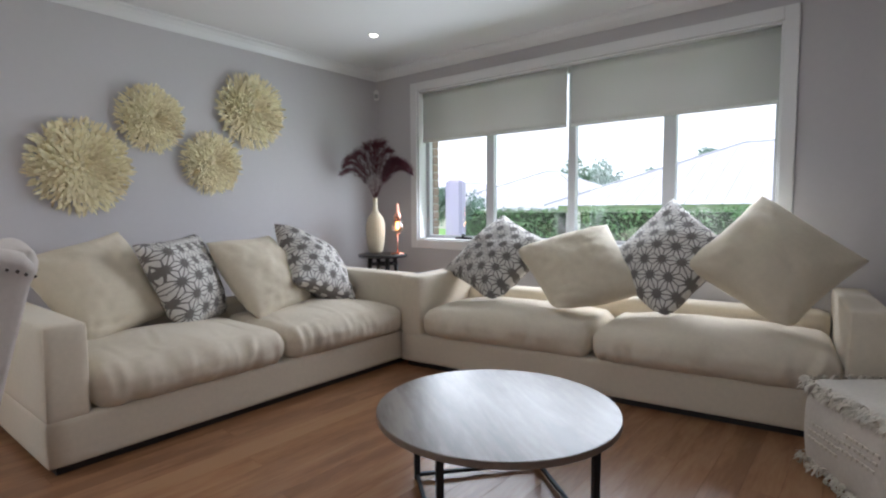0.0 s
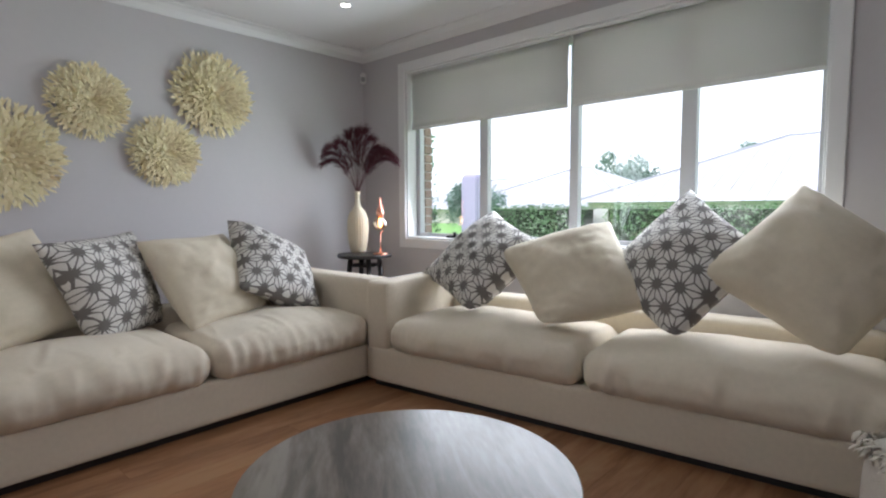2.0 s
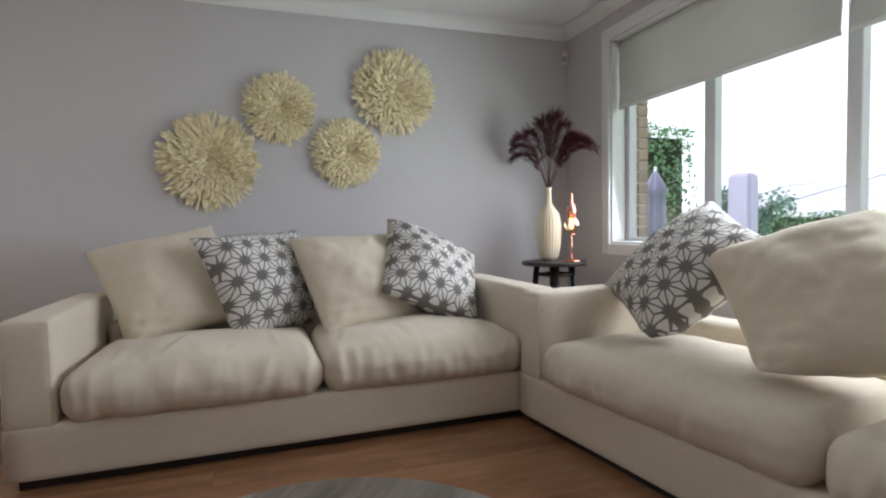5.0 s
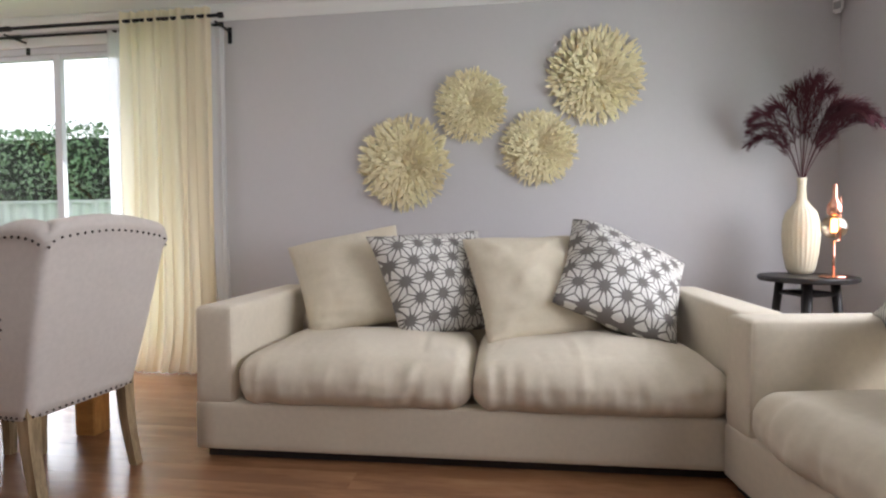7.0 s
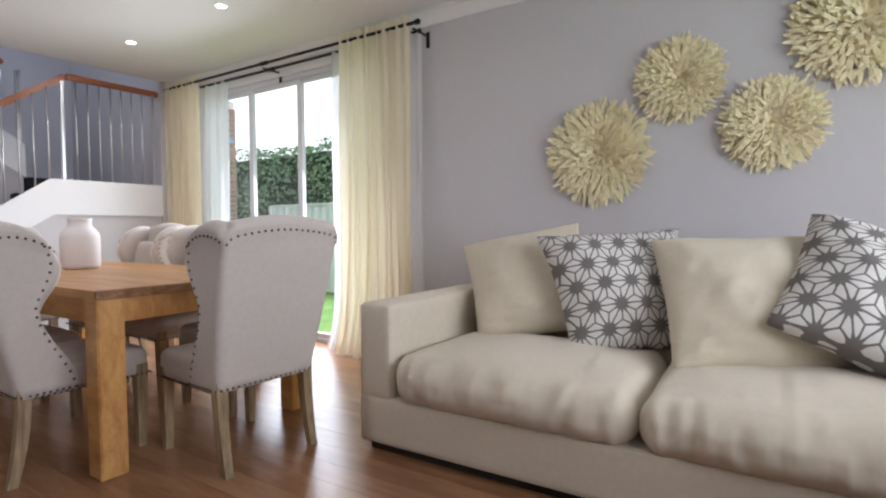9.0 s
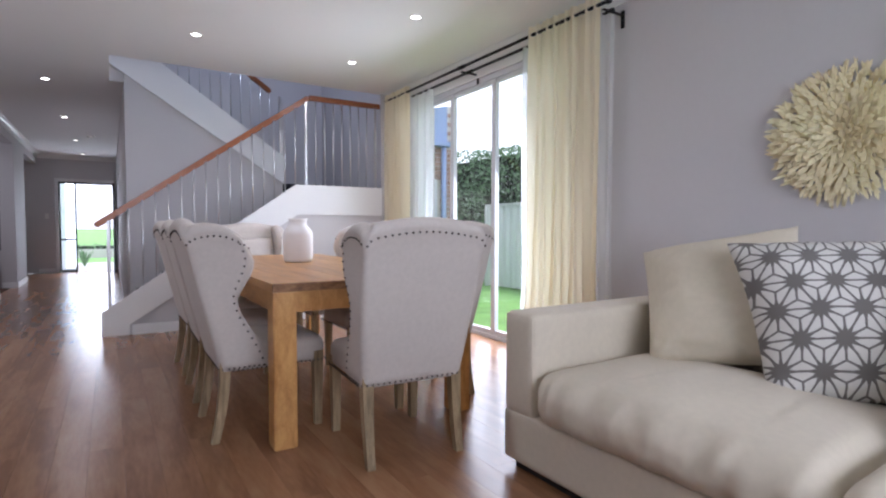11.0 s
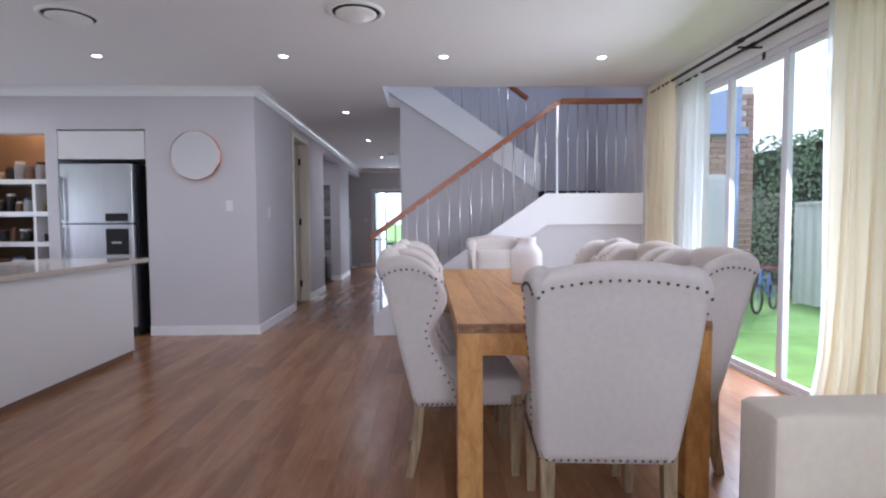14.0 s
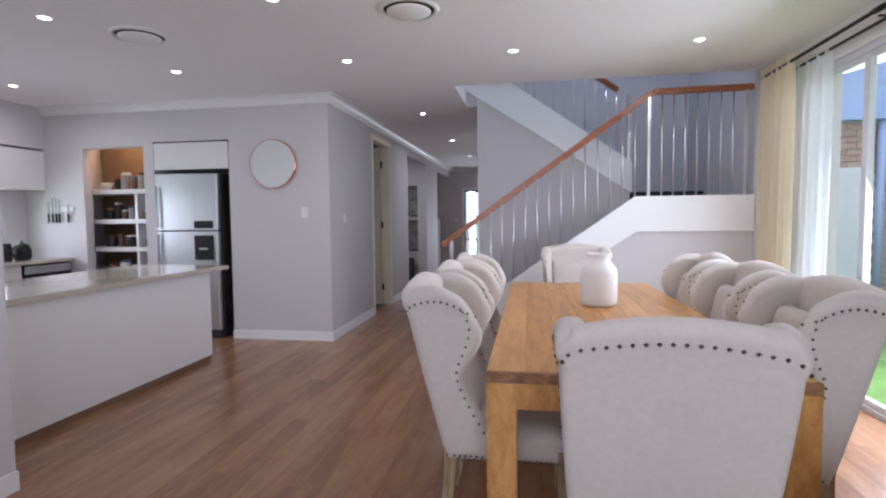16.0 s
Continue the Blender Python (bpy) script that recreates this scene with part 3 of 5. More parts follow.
def star_cloth(h=0.118):
    """Printed cloth: grey twelve-rayed stars on a triangular lattice."""
    m = mat("star_printed_cloth", (0.66, 0.64, 0.60), 0.9, var=0.03, bump=0.2, bscale=400)
    nt = m.node_tree
    b = nt.nodes["Principled BSDF"]

    def node(kind, op, *ins):
        n = nt.nodes.new(kind)
        n.operation = op
        for k, v in enumerate(ins):
            if v is None:
                continue
            if hasattr(v, "links"):
                nt.links.new(v, n.inputs[k])
            else:
                n.inputs[k].default_value = v
        return n
    tc = nt.nodes.new("ShaderNodeTexCoord")
    sx = nt.nodes.new("ShaderNodeSeparateXYZ")
    nt.links.new(tc.outputs["Object"], sx.inputs[0])
    cells = []
    for off in (0.0, 0.5):
        xy = []
        for out, size in ((sx.outputs[0], h), (sx.outputs[2], h * math.sqrt(3))):
            w = node("ShaderNodeMath", "WRAP", node("ShaderNodeMath", "ADD", out, off * size).outputs[0], size / 2, -size / 2)
            xy.append(w.outputs[0])
        r = node("ShaderNodeMath", "SQRT", node("ShaderNodeMath", "ADD", node("ShaderNodeMath", "POWER", xy[0], 2.0).outputs[0],
                                               node("ShaderNodeMath", "POWER", xy[1], 2.0).outputs[0]).outputs[0])
        a = node("ShaderNodeMath", "ARCTAN2", xy[1], xy[0])
        t = node("ShaderNodeMath", "PINGPONG", a.outputs[0], math.pi / 12)
        d = node("ShaderNodeMath", "MULTIPLY", r.outputs[0], t.outputs[0])
        wd = node("ShaderNodeMath", "SUBTRACT", 0.0115, node("ShaderNodeMath", "MULTIPLY", r.outputs[0], 0.20).outputs[0])
        wd = node("ShaderNodeMath", "MAXIMUM", wd.outputs[0], 0.0034)
        on = node("ShaderNodeMath", "LESS_THAN", d.outputs[0], wd.outputs[0])
        cells.append((r.outputs[0], on.outputs[0]))
    near = node("ShaderNodeMath", "LESS_THAN", cells[0][0], cells[1][0])
    pick = nt.nodes.new("ShaderNodeMix")
    nt.links.new(near.outputs[0], pick.inputs[0])
    nt.links.new(cells[1][1], pick.inputs[2])
    nt.links.new(cells[0][1], pick.inputs[3])
    col = nt.nodes.new("ShaderNodeMix")
    col.data_type = "RGBA"
    nt.links.new(pick.outputs[0], col.inputs[0])
    nt.links.new(b.inputs["Base Color"].links[0].from_socket, col.inputs[6])
    col.inputs[7].default_value = (0.17, 0.155, 0.145, 1)
    nt.links.new(col.outputs[2], b.inputs["Base Color"])
    return m


LINEPAT = star_cloth()


CR, PT = "plain cream linen throw pillow leaning on the sofa back", "grey and white star-patterned throw pillow on the sofa"


def pillow(c, u, v, size, m_, seed, taper=0.0, skew=0.0, seat=0.50):
    """A plump square pillow centred on c, its edges along u and, nearly, v; it slumps on the seat."""
    u = Vector(u).normalized()
    v = Vector(v)
    v = (v - u * v.dot(u)).normalized()
    m = Matrix.Translation(c) @ Matrix((u, v.cross(u), v)).transposed().to_4x4()
    bm = bmesh.new()
    n = 40
    g = {}
    for side in (-1, 1):
        for i in range(n + 1):
            for j in range(n + 1):
                a, b = -1 + 2 * i / n, -1 + 2 * j / n
                if (i in (0, n) or j in (0, n)) and side == 1:
                    g[side, i, j] = g[-1, i, j]
                    continue
                pa = a * (1 - 0.055 * (1 - b * b) ** 1.5)
                pb = b * (1 - 0.055 * (1 - a * a) ** 1.5)
                h = 0.25 * ((1 - a * a) * (1 - b * b)) ** 0.5
                p = Vector(((pa * (1 + taper * pb) + skew * pb) * size / 2, side * h / 2 * (size / 0.5), pb * size / 2))
                mid = 1 - max(abs(a), abs(b)) ** 6
                p.y += side * (folds(p, seed, 0.026, 6) + folds(p, seed + 3, 0.008, 19)) * mid
                # creases that fan out of the corners and lie across the slumped foot
                for ca, cb in ((-1, -1), (1, -1), (-1, 1), (1, 1)):
                    da, db = a - ca, b - cb
                    rad, ang = math.hypot(da, db), math.atan2(db, da)
                    p.y += side * 0.005 * math.sin(ang * 9 + seed) * math.exp(-((rad - 0.4) / 0.25) ** 2) * mid
                w = m @ p
                low = max(0.0, 1 - (w.z - seat) / 0.22)
                p.y += side * mid * 0.014 * low * math.sin((w.z - seat) * 95 + 4 * noise.noise(Vector((a * 2, b * 2, seed))))
                p.y += folds(p, seed + 7, 0.03, 2.5)
                w = m @ p
                if w.z < seat + 0.03:
                    under = seat + 0.03 - w.z
                    w.z = seat + 0.03 - 0.02 * (1 - math.exp(-under / 0.03))
                    p = m.inverted() @ w
                g[side, i, j] = bm.verts.new(p)
    for side in (-1, 1):
        for i in range(n):
            for j in range(n):
                q = [g[side, i, j], g[side, i + 1, j], g[side, i + 1, j + 1], g[side, i, j + 1]]
                bm.faces.new(q if side < 0 else q[::-1])
    ob = link("pillow", bm, m_, None, True)
    ob.matrix_world = m
    return tagged(ob, CR if m_ is PILLOW else PT, "pillow", "throw pillows on the sofas")


for args in (((-3.274, 1.327, 0.735), (-0.333, 0.921, 0.20), (-0.478, -0.348, 0.806), 0.64, PILLOW, 3, 0.05, -0.01, 0.445),
             ((-3.228, 1.829, 0.724), (-0.596, 0.802, 0.045), (-0.317, -0.287, 0.904), 0.63, LINEPAT, 9, 0.17, 0.02, 0.445),
             ((-3.184, 2.367, 0.715), (-0.346, 0.938, 0.028), (-0.562, -0.232, 0.794), 0.67, PILLOW, 14, 0.02, 0.0, 0.445),
             ((-3.157, 2.826, 0.752), (-0.006, 0.926, -0.378), (-0.741, 0.250, 0.624), 0.655, LINEPAT, 21, 0.025, 0.0, 0.46),
             ((-2.019, 3.734, 0.815), (0.442, 0.641, 0.628), (-0.897, 0.310, 0.315), 0.685, LINEPAT, 25, 0.03, 0.0, 0.52),
             ((-1.297, 3.700, 0.768), (0.855, 0.439, 0.276), (-0.493, 0.523, 0.696), 0.665, PILLOW, 33, 0.07, -0.235, 0.51),
             ((-0.75, 3.840, 0.868), (0.578, 0.431, 0.693), (-0.807, 0.427, 0.407), 0.675, LINEPAT, 41, 0.07, 0.05, 0.525),
             ((-0.151, 3.860, 0.878), (0.525, 0.595, 0.608), (-0.804, 0.113, 0.583), 0.675, PILLOW, 52, 0.06, -0.09, 0.525)):
    pillow(*args)

# dining table
TX0, TX1, TY0, TY1, TZ = -2.75, -1.635, -2.53, 0.165, 0.79
t = thing("dining_table", ((TX0 + TX1) / 2, (TY0 + TY1) / 2, 0), 0, "long honey-coloured timber dining table with square legs", "dining table")
hx, hy = (TX1 - TX0) / 2, (TY1 - TY0) / 2
TW = 2 * hx / 8
for k in range(8):
    part("plank", boxed(-hx + k * TW, -hx + (k + 1) * TW - 0.0006, -hy + 0.02, hy - 0.02, TZ - 0.040, TZ, 0.0015, 1), OAK, t)
for b in (-1, 1):
    part("end_board", boxed(-hx, hx, *sorted((b * hy, b * (hy - 0.0195))), TZ - 0.040, TZ - 0.0005, 0.003), ENDGRAIN, t, "darker timber end of the top")
for a, b in ((-1, -1), (1, -1), (1, 1), (-1, 1)):
    part("leg", boxed(min(a * hx, a * (hx - 0.11)), max(a * hx, a * (hx - 0.11)), min(b * hy, b * (hy - 0.11)), max(b * hy, b * (hy - 0.11)), 0, TZ - 0.036, 0.005), OAK, t)
for b in (-1, 1):
    part("apron", boxed(-hx + 0.1, hx - 0.1, *sorted((b * (hy - 0.015), b * (hy - 0.04))), TZ - 0.14, TZ - 0.041), OAK, t)
    part("apron", boxed(*sorted((b * (hx - 0.015), b * (hx - 0.04))), -hy + 0.1, hy - 0.1, TZ - 0.14, TZ - 0.041), OAK, t)


def chair_shell():
    """Point of the padded back: u runs round the U from one wing's edge to the other, v from foot to crest, s across its thickness."""
    def at(u, v, s):
        w = 0.248 + 0.038 * v + 0.01 * math.sin(v * 3)
        wing = 0.225 - 0.085 * math.sin(min(1, v / 0.5) * math.pi / 2) ** 2 if v < 0.5 else 0.14 + 0.13 * math.sin(min(1, (v - 0.5) / 0.33) * math.pi / 2) ** 1.6
        if v > 0.80:
            wing -= 0.045 * ((v - 0.80) / 0.20) ** 2
        lean = 0.17 * v
        back_y = 0.03 + lean
        side = -1 if u < 0 else 1
        a = abs(u)
        th = 0.085 - 0.015 * v
        if a < 0.55:
            k = a / 0.55
            x, y = side * k * (w - 0.03), back_y
            nx, ny = 0, 1
        elif a < 0.68:
            k = (a - 0.55) / 0.13 * math.pi / 2
            x, y = side * (w - 0.03 + 0.03 * math.sin(k)), back_y - 0.03 + 0.03 * math.cos(k)
            nx, ny = side * math.sin(k), math.cos(k)
        else:
            k = (a - 0.68) / 0.32
            flare = 0.025 * k * max(0, v - 0.35)
            x, y = side * (w + flare), back_y - 0.03 - wing * k
            nx, ny = side, 0
        crest = 1.07 + 0.03 * math.cos(u * math.pi / 1.1) - 0.032 * math.exp(-((a - 0.62) / 0.045) ** 2)
        if a > 0.68:
            k = (a - 0.68) / 0.32
            crest += 0.030 * math.sin(k * math.pi) - 0.030 * k ** 3
        roll = max(0.0, (v - 0.93) / 0.07) * math.pi / 2
        lip = max(0.0, (a - 0.95) / 0.05) * math.pi / 2
        z = 0.352 + (crest - 0.045 - 0.352) * min(v, 0.93) / 0.93 + 0.045 * math.sin(roll)
        half = th / 2 + (0.012 * math.sin(min(1, (v - 0.88) / 0.05) * math.pi / 2) if v > 0.88 else 0)
        off = -th / 2 + (half if s == 0 else -half) * math.cos(roll) * math.cos(lip)
        return Vector((x + nx * off, y + ny * off, z))
    return at


def dining_chair():
    t = thing("dining_chair", (0, 0, 0), 0, "grey-beige linen wingback dining chair with nailhead trim at the table", "dining chair", "chairs round the dining table")
    at = chair_shell()
    nu, nv = 52, 22
    bm = bmesh.new()
    edge = [1 - 0.05 * k / 4 for k in range(4)]
    us = [-e for e in edge] + [-0.95 + 1.9 * i / (nu - 8) for i in range(nu - 7)] + edge[::-1]
    vs = [0.93 * j / (nv - 6) for j in range(nv - 5)] + [0.93 + 0.07 * j / 6 for j in range(1, 7)]
    grid = {(i, j, s): bm.verts.new(at(us[i], vs[j], s)) for i in range(nu + 1) for j in range(nv + 1) for s in (0, 1)}
    for i in range(nu):
        for j in range(nv):
            bm.faces.new((grid[i, j, 0], grid[i, j + 1, 0], grid[i + 1, j + 1, 0], grid[i + 1, j, 0]))
            bm.faces.new((grid[i, j, 1], grid[i + 1, j, 1], grid[i + 1, j + 1, 1], grid[i, j + 1, 1]))
        for j in (0, nv):
            bm.faces.new((grid[i, j, 0], grid[i + 1, j, 0], grid[i + 1, j, 1], grid[i, j, 1]))
    for j in range(nv):
        for i in (0, nu):
            bm.faces.new((grid[i, j, 0], grid[i, j + 1, 0], grid[i, j + 1, 1], grid[i, j, 1]))
    bmesh.ops.recalc_face_normals(bm, faces=bm.faces)
    part("backrest", bm, CHAIR, t, smooth=True)
    bm = rbox(0.488, 0.50, 0.14, 0.045, 12, lambda p: Vector((p.x, p.y, p.z + (0.02 * (1 - (p.x / 0.25) ** 2) * (1 - (p.y / 0.25) ** 2) if p.z > 0 else 0))))
    bmesh.ops.translate(bm, verts=bm.verts, vec=(0, -0.25, 0.408))
    part("seat", bm, CHAIR, t, smooth=True)
    bm = rbox(0.42, 0.09, 0.46, 0.04, 10, lambda p: p + Vector((0, 0.12 * (p.z / 0.5) - 0.02 * math.cos(p.x * 5), 0)))
    bmesh.ops.translate(bm, verts=bm.verts, vec=(0, 0.0, 0.72))
    part("inner_back", bm, CHAIR, t, smooth=True)

    def leg(x, y, dy):
        bm = bmesh.new()
        rings = []
        for k in range(6):
            f = k / 5
            c = Vector((x, y + dy * (f * f), 0.40 - 0.40 * f))
            r = 0.026 - 0.008 * f
            rings.append([bm.verts.new(c + Vector((a * r, b * r, 0))) for a, b in ((-1, -1), (1, -1), (1, 1), (-1, 1))])
        for a, b in zip(rings, rings[1:]):
            for i in range(4):
                bm.faces.new((a[i], b[i], b[(i + 1) % 4], a[(i + 1) % 4]))
        bm.faces.new(rings[0])
        bm.faces.new(rings[-1][::-1])
        bmesh.ops.recalc_face_normals(bm, faces=bm.faces)
        part("leg", bm, LEGWOOD, t)
    for sx in (-1, 1):
        leg(sx * 0.22, -0.46, 0.0)
        leg(sx * 0.22, 0.005, 0.05)
    # nails along the bottom, the wing edges and the crest
    path = [at(-1 + 2 * i / 60, 0.015, 0) for i in range(61)]
    path2 = [at(sd * 0.94, 0.015 + 0.88 * i / 34, 0) for sd in (-1, 1) for i in range(35)]
    path3 = [at(-1 + 2 * i / 60, 0.905, 0) for i in range(61)]
    path4 = [Vector((sd * 0.247, -0.03 - 0.45 * i / 20, 0.352)) for sd in (-1, 1) for i in range(21)] + [Vector((-0.24 + 0.48 * i / 22, -0.502, 0.352)) for i in range(23)]
    bm = bmesh.new()
    last = None
    for p in path + path2 + path3 + path4:
        if last is not None and (p - last).length < 0.021:
            continue
        last = p
        vs = [bm.verts.new(p + Vector(d) * 0.0072) for d in ((1, 0, 0), (-1, 0, 0), (0, 1, 0), (0, -1, 0), (0, 0, 1), (0, 0, -1))]
        for a, b, c in ((0, 2, 4), (2, 1, 4), (1, 3, 4), (3, 0, 4), (2, 0, 5), (1, 2, 5), (3, 1, 5), (0, 3, 5)):
            bm.faces.new((vs[a], vs[b], vs[c]))
    tagged(part("nailhead_trim", bm, STUD, t, "dark bronze nailheads", True), kind="stuff")
    return t


CH = dining_chair()
CH.matrix_world = pose(-2.165, 0.525, 0, 0, 0, -4)
for x, y, rz in ((-1.47, -0.315, -90), (-1.48, -1.03, -91), (-1.485, -1.72, -89), (-2.87, -0.29, 90), (-2.87, -1.02, 91), (-2.86, -1.73, 89), (-2.2, -2.82, 180)):
    copy_thing(CH, pose(x, y, 0, 0, 0, rz))

# coffee table
CT = thing("coffee_table", (-0.81, 1.905, 0), -37, "round coffee table with a grey wood top on black metal legs", "coffee table")
GREYTOP = wood("grey_wood_laminate", (0.065, 0.052, 0.042), (0.145, 0.120, 0.100), (0.25, 0.22, 0.19), 0.32, (0.9, 5, 1), 1.7, 0.0, 2.6, 0.02, 0.9)
TOPEDGE = mat("brown_edge_band", (0.20, 0.15, 0.12), 0.5, var=0.2, scale=10)
part("tabletop", lathe([(0.471, 0.394), (0.4745, 0.397), (0.4745, 0.4185)], 72), TOPEDGE, CT, "brown edge band")
part("surface", lathe([(0.4743, 0.4188), (0.472, 0.421)], 72), GREYTOP, CT, "grey wood-grained surface")
LEGS = [Vector((0.40 * math.cos(a), 0.40 * math.sin(a), 0)) for a in [math.radians(42 + 90 * i) for i in range(4)]]
for i, c in enumerate(LEGS):
    part("leg", boxed(c.x - 0.0125, c.x + 0.0125, c.y - 0.0125, c.y + 0.0125, 0.006, 0.393, 0.002, 1), BLACK, CT)
    part("foot", boxed(c.x - 0.010, c.x + 0.010, c.y - 0.010, c.y + 0.010, 0, 0.0055), BLACK, CT)
for i, j in ((0, 1), (1, 2), (2, 3), (3, 0)):
    for z in (0.022, 0.385) if (i, j) != (3, 0) else (0.385,):
        bm = bmesh.new()
        way = (LEGS[j] - LEGS[i]).normalized() * 0.0125
        sqbar(bm, LEGS[i] + way + Vector((0, 0, z)), LEGS[j] - way + Vector((0, 0, z)), 0.016, 0.014)
        part("stretcher", bm, BLACK, CT)

# kitchen island
IS = thing("kitchen_island", (1.25, -1.6, 0), 0, "white kitchen island with a beige stone top", "kitchen island")
part("body", boxed(0, 0.85, -0.98, 1.25, 0.05, 0.86), CABINET, IS)
part("plinth", boxed(0.01, 0.84, -0.97, 1.24, 0, 0.05), mat("brown_kick", (0.2, 0.11, 0.07), 0.5), IS)
tagged(link("worktop", boxed(1.20, 2.2, -2.83, -0.34, 0.861, 0.90, 0.003), STONE), "polished beige stone worktop on the white island", "worktop")

# fridge, wall cabinet
# curtains
def curtain(y0, y1, z0, z1, x, material, label, waves, amp, seed=0, name="curtain"):
    bm = bmesh.new()
    n, m_ = waves * 12, 24
    g = []
    for j in range(m_ + 1):
        f = j / m_
        row = []
        for i in range(n + 1):
            u = i / n
            a = amp * (0.55 + 0.45 * f)
            yy = y0 + (y1 - y0) * (u + 0.10 * f ** 5 * (u - 0.5)) + 0.012 * math.sin(u * waves * 4.1 + seed + f * 2)
            xx = x + (0.09 * f ** 12) + a * math.sin(u * waves * 2 * math.pi + 0.8 * math.sin(u * 9 + seed) + 0.3 * math.sin(f * 4)) + 0.01 * math.sin(u * 23 + f * 5)
            row.append(bm.verts.new((xx, yy, z1 + (z0 - z1) * f)))
        g.append(row)
    for j in range(m_):
        for i in range(n):
            bm.faces.new((g[j][i], g[j][i + 1], g[j + 1][i + 1], g[j + 1][i]))
    ob = link(name, bm, material, None, True)
    return tagged(ob, label, "curtain", "curtains at the sliding door")


curtain(-3.20, -2.62, 0.01, 2.64, W + 0.19, sheer("curtain_cloth", (0.96, 0.885, 0.715), 0.0, 0.66), "heavy cream curtain hanging at the sliding door", 9, 0.03, 1)
curtain(-0.60, 0.11, 0.01, 2.64, W + 0.19, bpy.data.materials["curtain_cloth"], "heavy cream curtain hanging at the sliding door", 11, 0.028, 3)
SHEER = sheer("sheer_cloth", (0.93, 0.94, 0.97), 0.28, 0.65)
curtain(-2.74, -2.25, 0.01, 2.55, W + 0.10, SHEER, "white sheer curtain hanging beside the heavy one", 5, 0.02, 2, "sheer_curtain")
curtain(-0.78, 0.17, 0.01, 2.55, W + 0.10, SHEER, "white sheer curtain hanging beside the heavy one", 14, 0.02, 4, "sheer_curtain")

# ---- wall hats, blinds, small things of the living room ----
FEATHER = mat("cream_feather", (0.97, 0.81, 0.535), 0.85, var=0.16, scale=14, sheen=0.2)
BURG = mat("burgundy_plume", (0.085, 0.018, 0.028), 0.9, var=0.3, scale=20)
COPPER = mat("polished_copper", (0.85, 0.42, 0.30), 0.22, metal=1.0, var=0.03)
RIBBED = mat("cream_ribbed_ceramic", (0.72, 0.64, 0.48), 0.55, var=0.05)
POUF = mat("cream_woven_cotton", (0.70, 0.65, 0.58), 0.95, var=0.08, scale=12, bump=0.5, bscale=220)
FRINGE = mat("cotton_fringe", (0.70, 0.65, 0.56), 0.95, var=0.15, scale=30)
PLASTIC = mat("white_plastic", (0.75, 0.74, 0.72), 0.4, var=0.01)
GREYPL = mat("grey_plastic", (0.35, 0.35, 0.35), 0.5)


def blade(bm, root, way, up, length, width, bend):
    """A narrow curved leaf of three sections."""
    way, up = way.normalized(), up.normalized()
    side = way.cross(up).normalized()
    prev = None
    for k, (f, w) in enumerate(((0, 0.35), (0.4, 1.0), (0.8, 0.75), (1.0, 0.1))):
        c = root + way * (length * f) + up * (bend * math.sin(f * math.pi * 0.75))
        a, b = bm.verts.new(c - side * width * w / 2), bm.verts.new(c + side * width * w / 2)
        if prev:
            bm.faces.new((prev[0], prev[1], b, a))
        prev = (a, b)


def feather_hat(y, z, r, seed):
    t = thing("feather_wall_hat", (W + 0.002, y, z), 0, "round cream feather juju hat on the grey wall above the sofa", "wall decoration", "feather hats on the wall")
    rnd = random.Random(seed)
    bm = lathe([(r * 0.72, 0), (r * 0.70, 0.02), (r * 0.45, 0.045), (0.01, 0.06)], 32)
    bmesh.ops.rotate(bm, verts=bm.verts, cent=(0, 0, 0), matrix=Matrix.Rotation(math.pi / 2, 3, "Y"))
    part("backing", bm, FEATHER, t)
    bm = bmesh.new()
    out = Vector((1, 0, 0))
    for k in range(15):
        f = k / 14
        rr = r * (0.80 - 0.76 * f)
        n = max(10, int(84 * (1 - f * 0.70)))
        lift = 0.015 + 0.058 * math.sin(min(1, f * 1.4) * math.pi / 2)
        for i in range(n):
            a = 2 * math.pi * (i + rnd.random() * 0.9) / n
            d = Vector((0, math.cos(a), math.sin(a)))
            root = d * rr + out * (lift + rnd.uniform(-0.006, 0.006))
            way = d + out * (0.10 + 0.8 * f + rnd.uniform(-0.3, 0.5)) + Vector((0, rnd.uniform(-0.6, 0.6), rnd.uniform(-0.6, 0.6)))
            blade(bm, root, way, out, r * rnd.uniform(0.14, 0.26) * (1.1 - 0.35 * f), r * rnd.uniform(0.04, 0.075), rnd.uniform(-0.01, 0.02))
    tagged(part("feather_layer", bm, FEATHER, t), kind="stuff")


for y, z, r, sd in ((1.48, 1.515, 0.345, 1), (1.965, 1.905, 0.265, 2), (2.435, 1.595, 0.27, 3), (2.815, 2.075, 0.335, 4)):
    feather_hat(y, z, r, sd)

